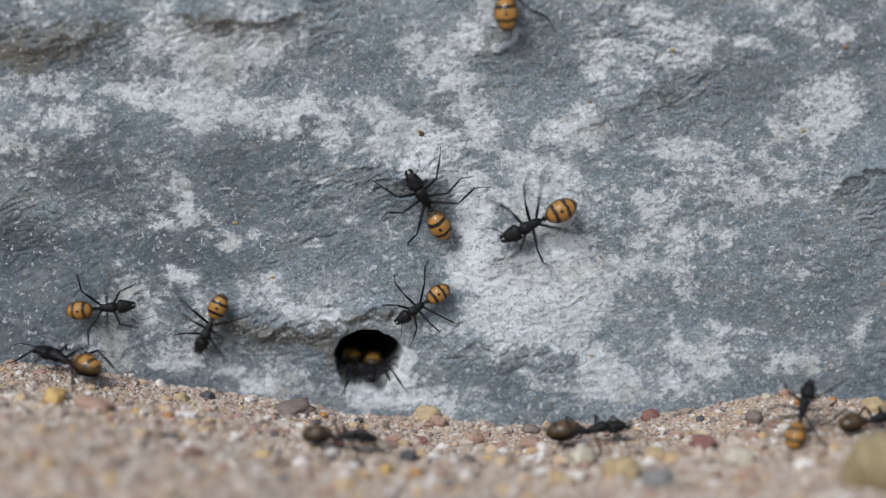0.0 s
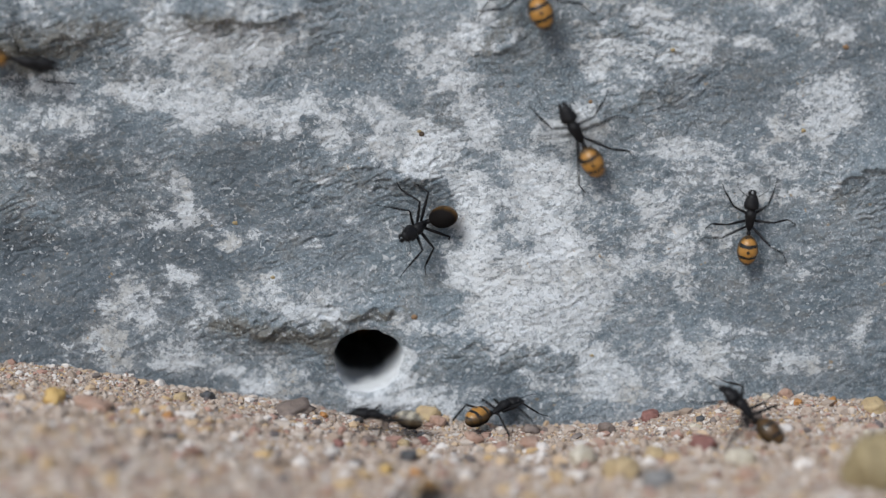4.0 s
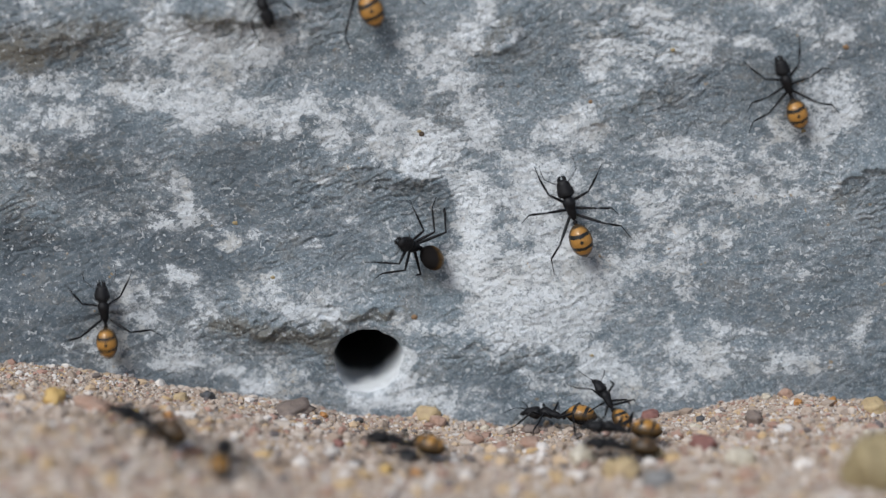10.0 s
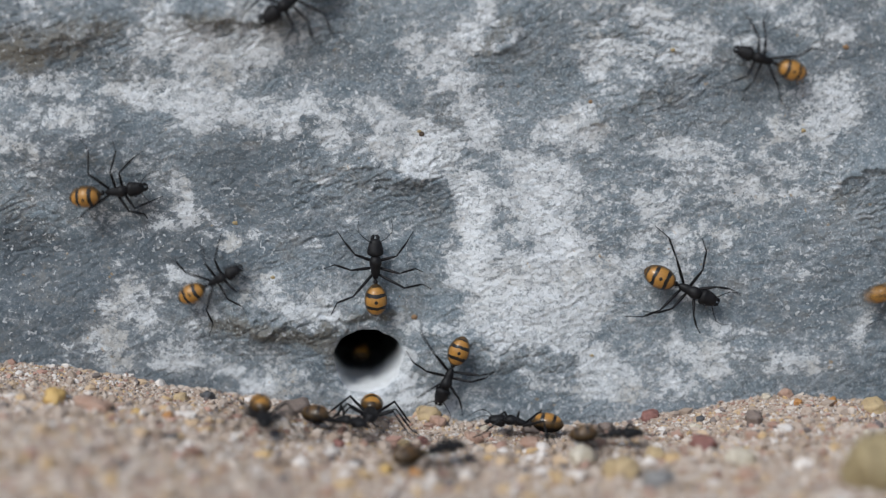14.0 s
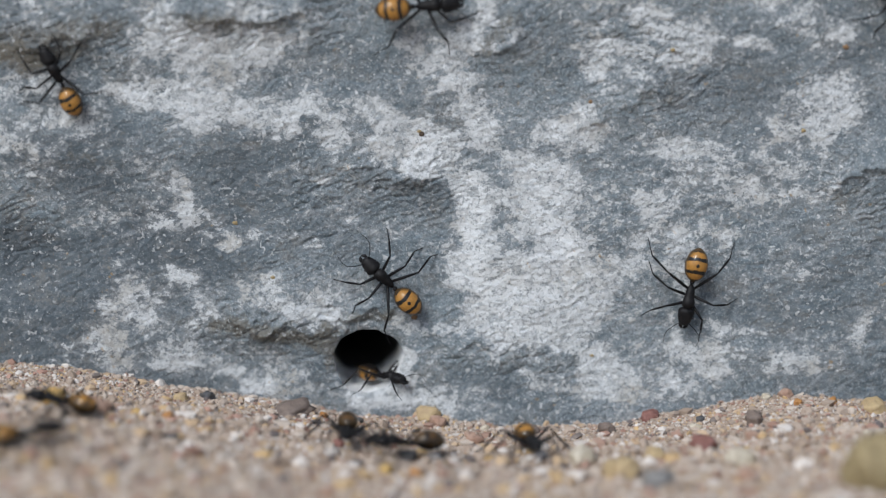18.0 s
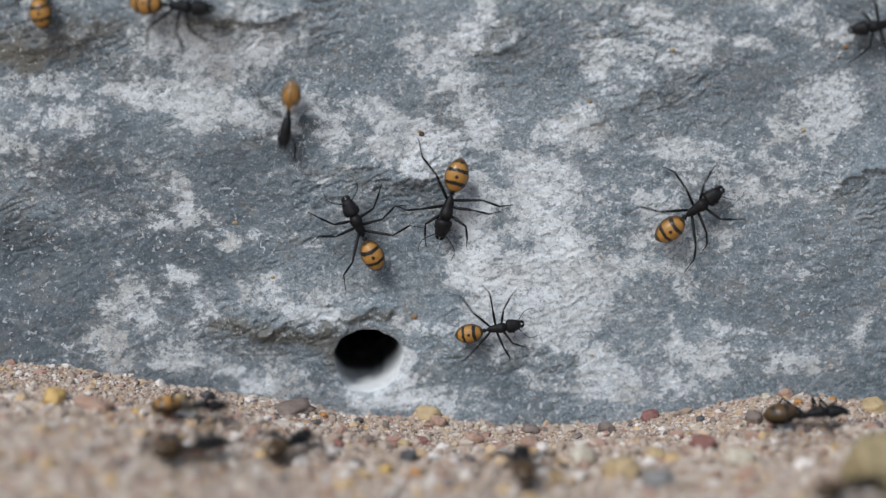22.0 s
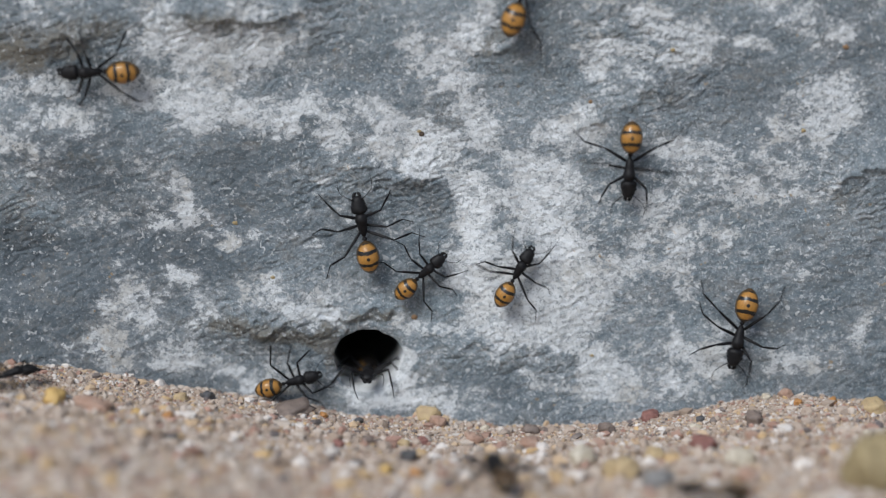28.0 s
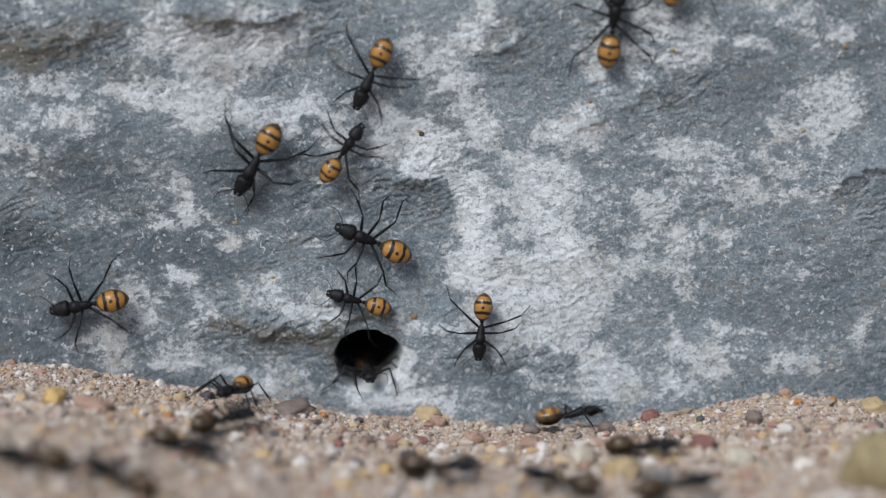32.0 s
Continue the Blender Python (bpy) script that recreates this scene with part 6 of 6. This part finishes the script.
    brown_ant(0.95, -6, [(18.6, "s", 34.9, -83.6, 79), (19, "s", 40.7, -53.1, 180), (19.5, "s", 49.0, -38.9, 0),
        (19.9, "s", 44.3, -86.5, -82)])
    brown_ant(0.88, 10, [(18.801, "s", -19.5, -79.7, 104), (19.5, "s", -30.2, -16.0, 170),
        (20, "s", -31.9, -23.8, 200), (20.5, "s", -26.1, -25.3, 300), (21, "s", -24.7, -30.6, 80),
        (21.5, "s", -25.6, -26.8, 80), (22, "s", -25.3, -28.5, 60), (22.534, "s", -20.7, -79.6, -86)])
    brown_ant(1, -4, [(19.55, "s", 11.7, -83.6, 70), (20, "s", 20.1, -31.7, 0), (20.5, "s", 15.6, -34.9, 170),
        (21, "s", 12.4, -38.5, 170), (21.5, "s", 6.7, -35.6, 180), (22, "s", 13.0, -34.9, 90),
        (22.5, "s", 13.7, -36.7, 100), (23, "s", 12.6, -34.7, 90), (23.5, "s", 12.2, -35.8, 90),
        (24, "s", 12.0, -38.0, 160), (24.5, "s", 12.0, -32.8, 100), (25, "s", 11.5, -38.8, 160),
        (25.5, "s", 11.5, -35.6, 90), (27.5, "s", 7.3, -40.9, 90), (28, "s", 8.8, -39.2, 100),
        (28.5, "s", 8.5, -45.6, 90), (29, "s", 7.7, -44.0, 110), (29.5, "s", 7.4, -46.9, 110),
        (30, "s", 4.5, -48.2, 150), (30.4, "s", 9.5, -83.1, -63)])
    brown_ant(0.85, 7, [(20.1, "s", 77.6, -43.4, 172), (20.5, "s", 62.1, -35.5, 50), (21, "s", 65.9, -44.9, 60),
        (21.4, "s", 78.3, -51.3, -8)])
    brown_ant(0.95, -9, [(20.6, "s", -76.6, -51.7, 0), (21, "s", -64.2, -50.3, 0), (21.5, "s", -50.0, -41.9, 0),
        (22, "s", -40.2, -36.8, 30), (22.51, "s", -31.2, -88.1, -80)])
    brown_ant(0.88, 5, [(20.849, "s", 18.3, -81.1, 84), (21.5, "s", 25.1, -11.0, 5), (22.151, "s", 16.1, -79.2, -102)])
    brown_ant(1, -6, [(21.6, "s", 86.2, -22.8, 174), (22, "s", 63.2, -18.8, 356), (22.4, "s", 81.5, -19.9, -3)])
    brown_ant(0.85, 10, [(21.6, "s", 74.5, -51.6, -180), (22, "s", 64.3, -51.1, 20), (22.5, "s", 55.0, -46.2, 30),
        (22.9, "s", 47.8, -84.6, -94)])
    brown_ant(0.95, -4, [(22.565, "s", -23.4, -82.3, 98), (23, "s", -29.0, -40.0, 0), (23.5, "s", -45.6, -17.8, 180),
        (24, "s", -58.0, -39.0, 250), (24.41, "s", -76.5, -46.3, -170)])
    brown_ant(0.88, 7, [(22.795, "s", -3.8, -85.6, 81), (23.5, "s", -0.8, -4.4, 352), (24, "s", -16.9, -12.6, 150),
        (24.5, "s", -15.5, -22.5, 180), (25, "s", -21.9, -26.8, 182), (25.5, "s", -36.8, -28.6, 160),
        (26.1, "s", -34.8, -79.0, -100)])
    brown_ant(0.85, 5, [(27.1, "s", 29.9, -80.1, 84), (27.5, "s", 33.9, -49.6, 180), (28, "s", 40.5, -55.1, 180),
        (28.4, "s", 31.7, -82.8, -116)])
    brown_ant(0.95, -6, [(28.1, "s", -78.8, -52.4, 9), (28.5, "s", -66.9, -47.2, 0), (28.9, "s", -73.7, -53.7, -158)])
    brown_ant(0.88, 10, [(28.52, "s", -38.5, -79.5, 73), (29, "s", -38.7, -38.4, 0), (29.5, "s", -25.9, -15.4, 30),
        (30, "c", -19.5, -3.0, 55), (30.5, "c", -12.5, -3.0, 85), (31, "s", -22.8, -14.3, 80),
        (31.5, "s", -20.5, -38.3, 300), (32, "s", -36.5, -23.3, 40)])
    brown_ant(1, -4, [(28.6, "s", 43.5, -82.3, 73), (29, "s", 51.8, -49.5, 160), (29.5, "s", 55.0, -44.5, 170),
        (30, "s", 59.9, -38.4, 52), (30.5, "s", 59.1, -31.1, 62), (31, "s", 49.3, -42.3, 150),
        (31.5, "s", 44.6, -38.8, 150), (32, "s", 37.9, -47.9, 20)])
    brown_ant(0.85, 7, [(29.6, "s", -45.0, -85.1, 79), (30, "s", -47.1, -56.0, 160), (30.5, "s", -59.1, -48.7, 0),
        (31, "s", -60.5, -43.0, 130), (31.5, "s", -62.0, -44.7, 150), (32, "s", -66.0, -47.2, 180)])
    brown_ant(0.95, -9, [(30.6, "s", 3.6, -78.4, 84), (31, "s", 5.0, -46.7, 160), (31.5, "s", 4.4, -41.6, 160),
        (32, "s", 0.5, -38.7, 345)])
    brown_ant(0.88, 5, [(30.6, "s", 80.1, -26.4, 173), (31, "s", 70.6, -25.8, 200), (31.4, "s", 86.5, -21.8, 0)])
    brown_ant(1, -6, [(31.6, "s", -44.5, -85.0, 98), (32, "s", -51.7, -51.4, 150)])
    brown_ant(0.85, 10, [(31.475, "s", -39.7, -79.9, 78), (32, "s", -41.7, -35.9, 340)])
    brown_ant(0.95, -4, [(31.6, "s", 13.5, -83.7, 79), (32, "s", 17.7, -42.2, 150)])
    run(golden, 1, -9, [(23.316, "s", 19.0, -78.9, 102), (24, "s", 18.3, -3.0, 356), (24.5, "s", 19.1, -3.0, 190),
        (25, "s", 6.3, -3.0, 182), (25.5, "s", -2.2, -3.0, 200), (26.31, "s", 0.4, -83.3, -85)])
    run(dusky, 0.88, 7, [(31.49, "s", 28.2, -83.1, 86), (32, "s", 34.6, -26.1, 345)])


motions()
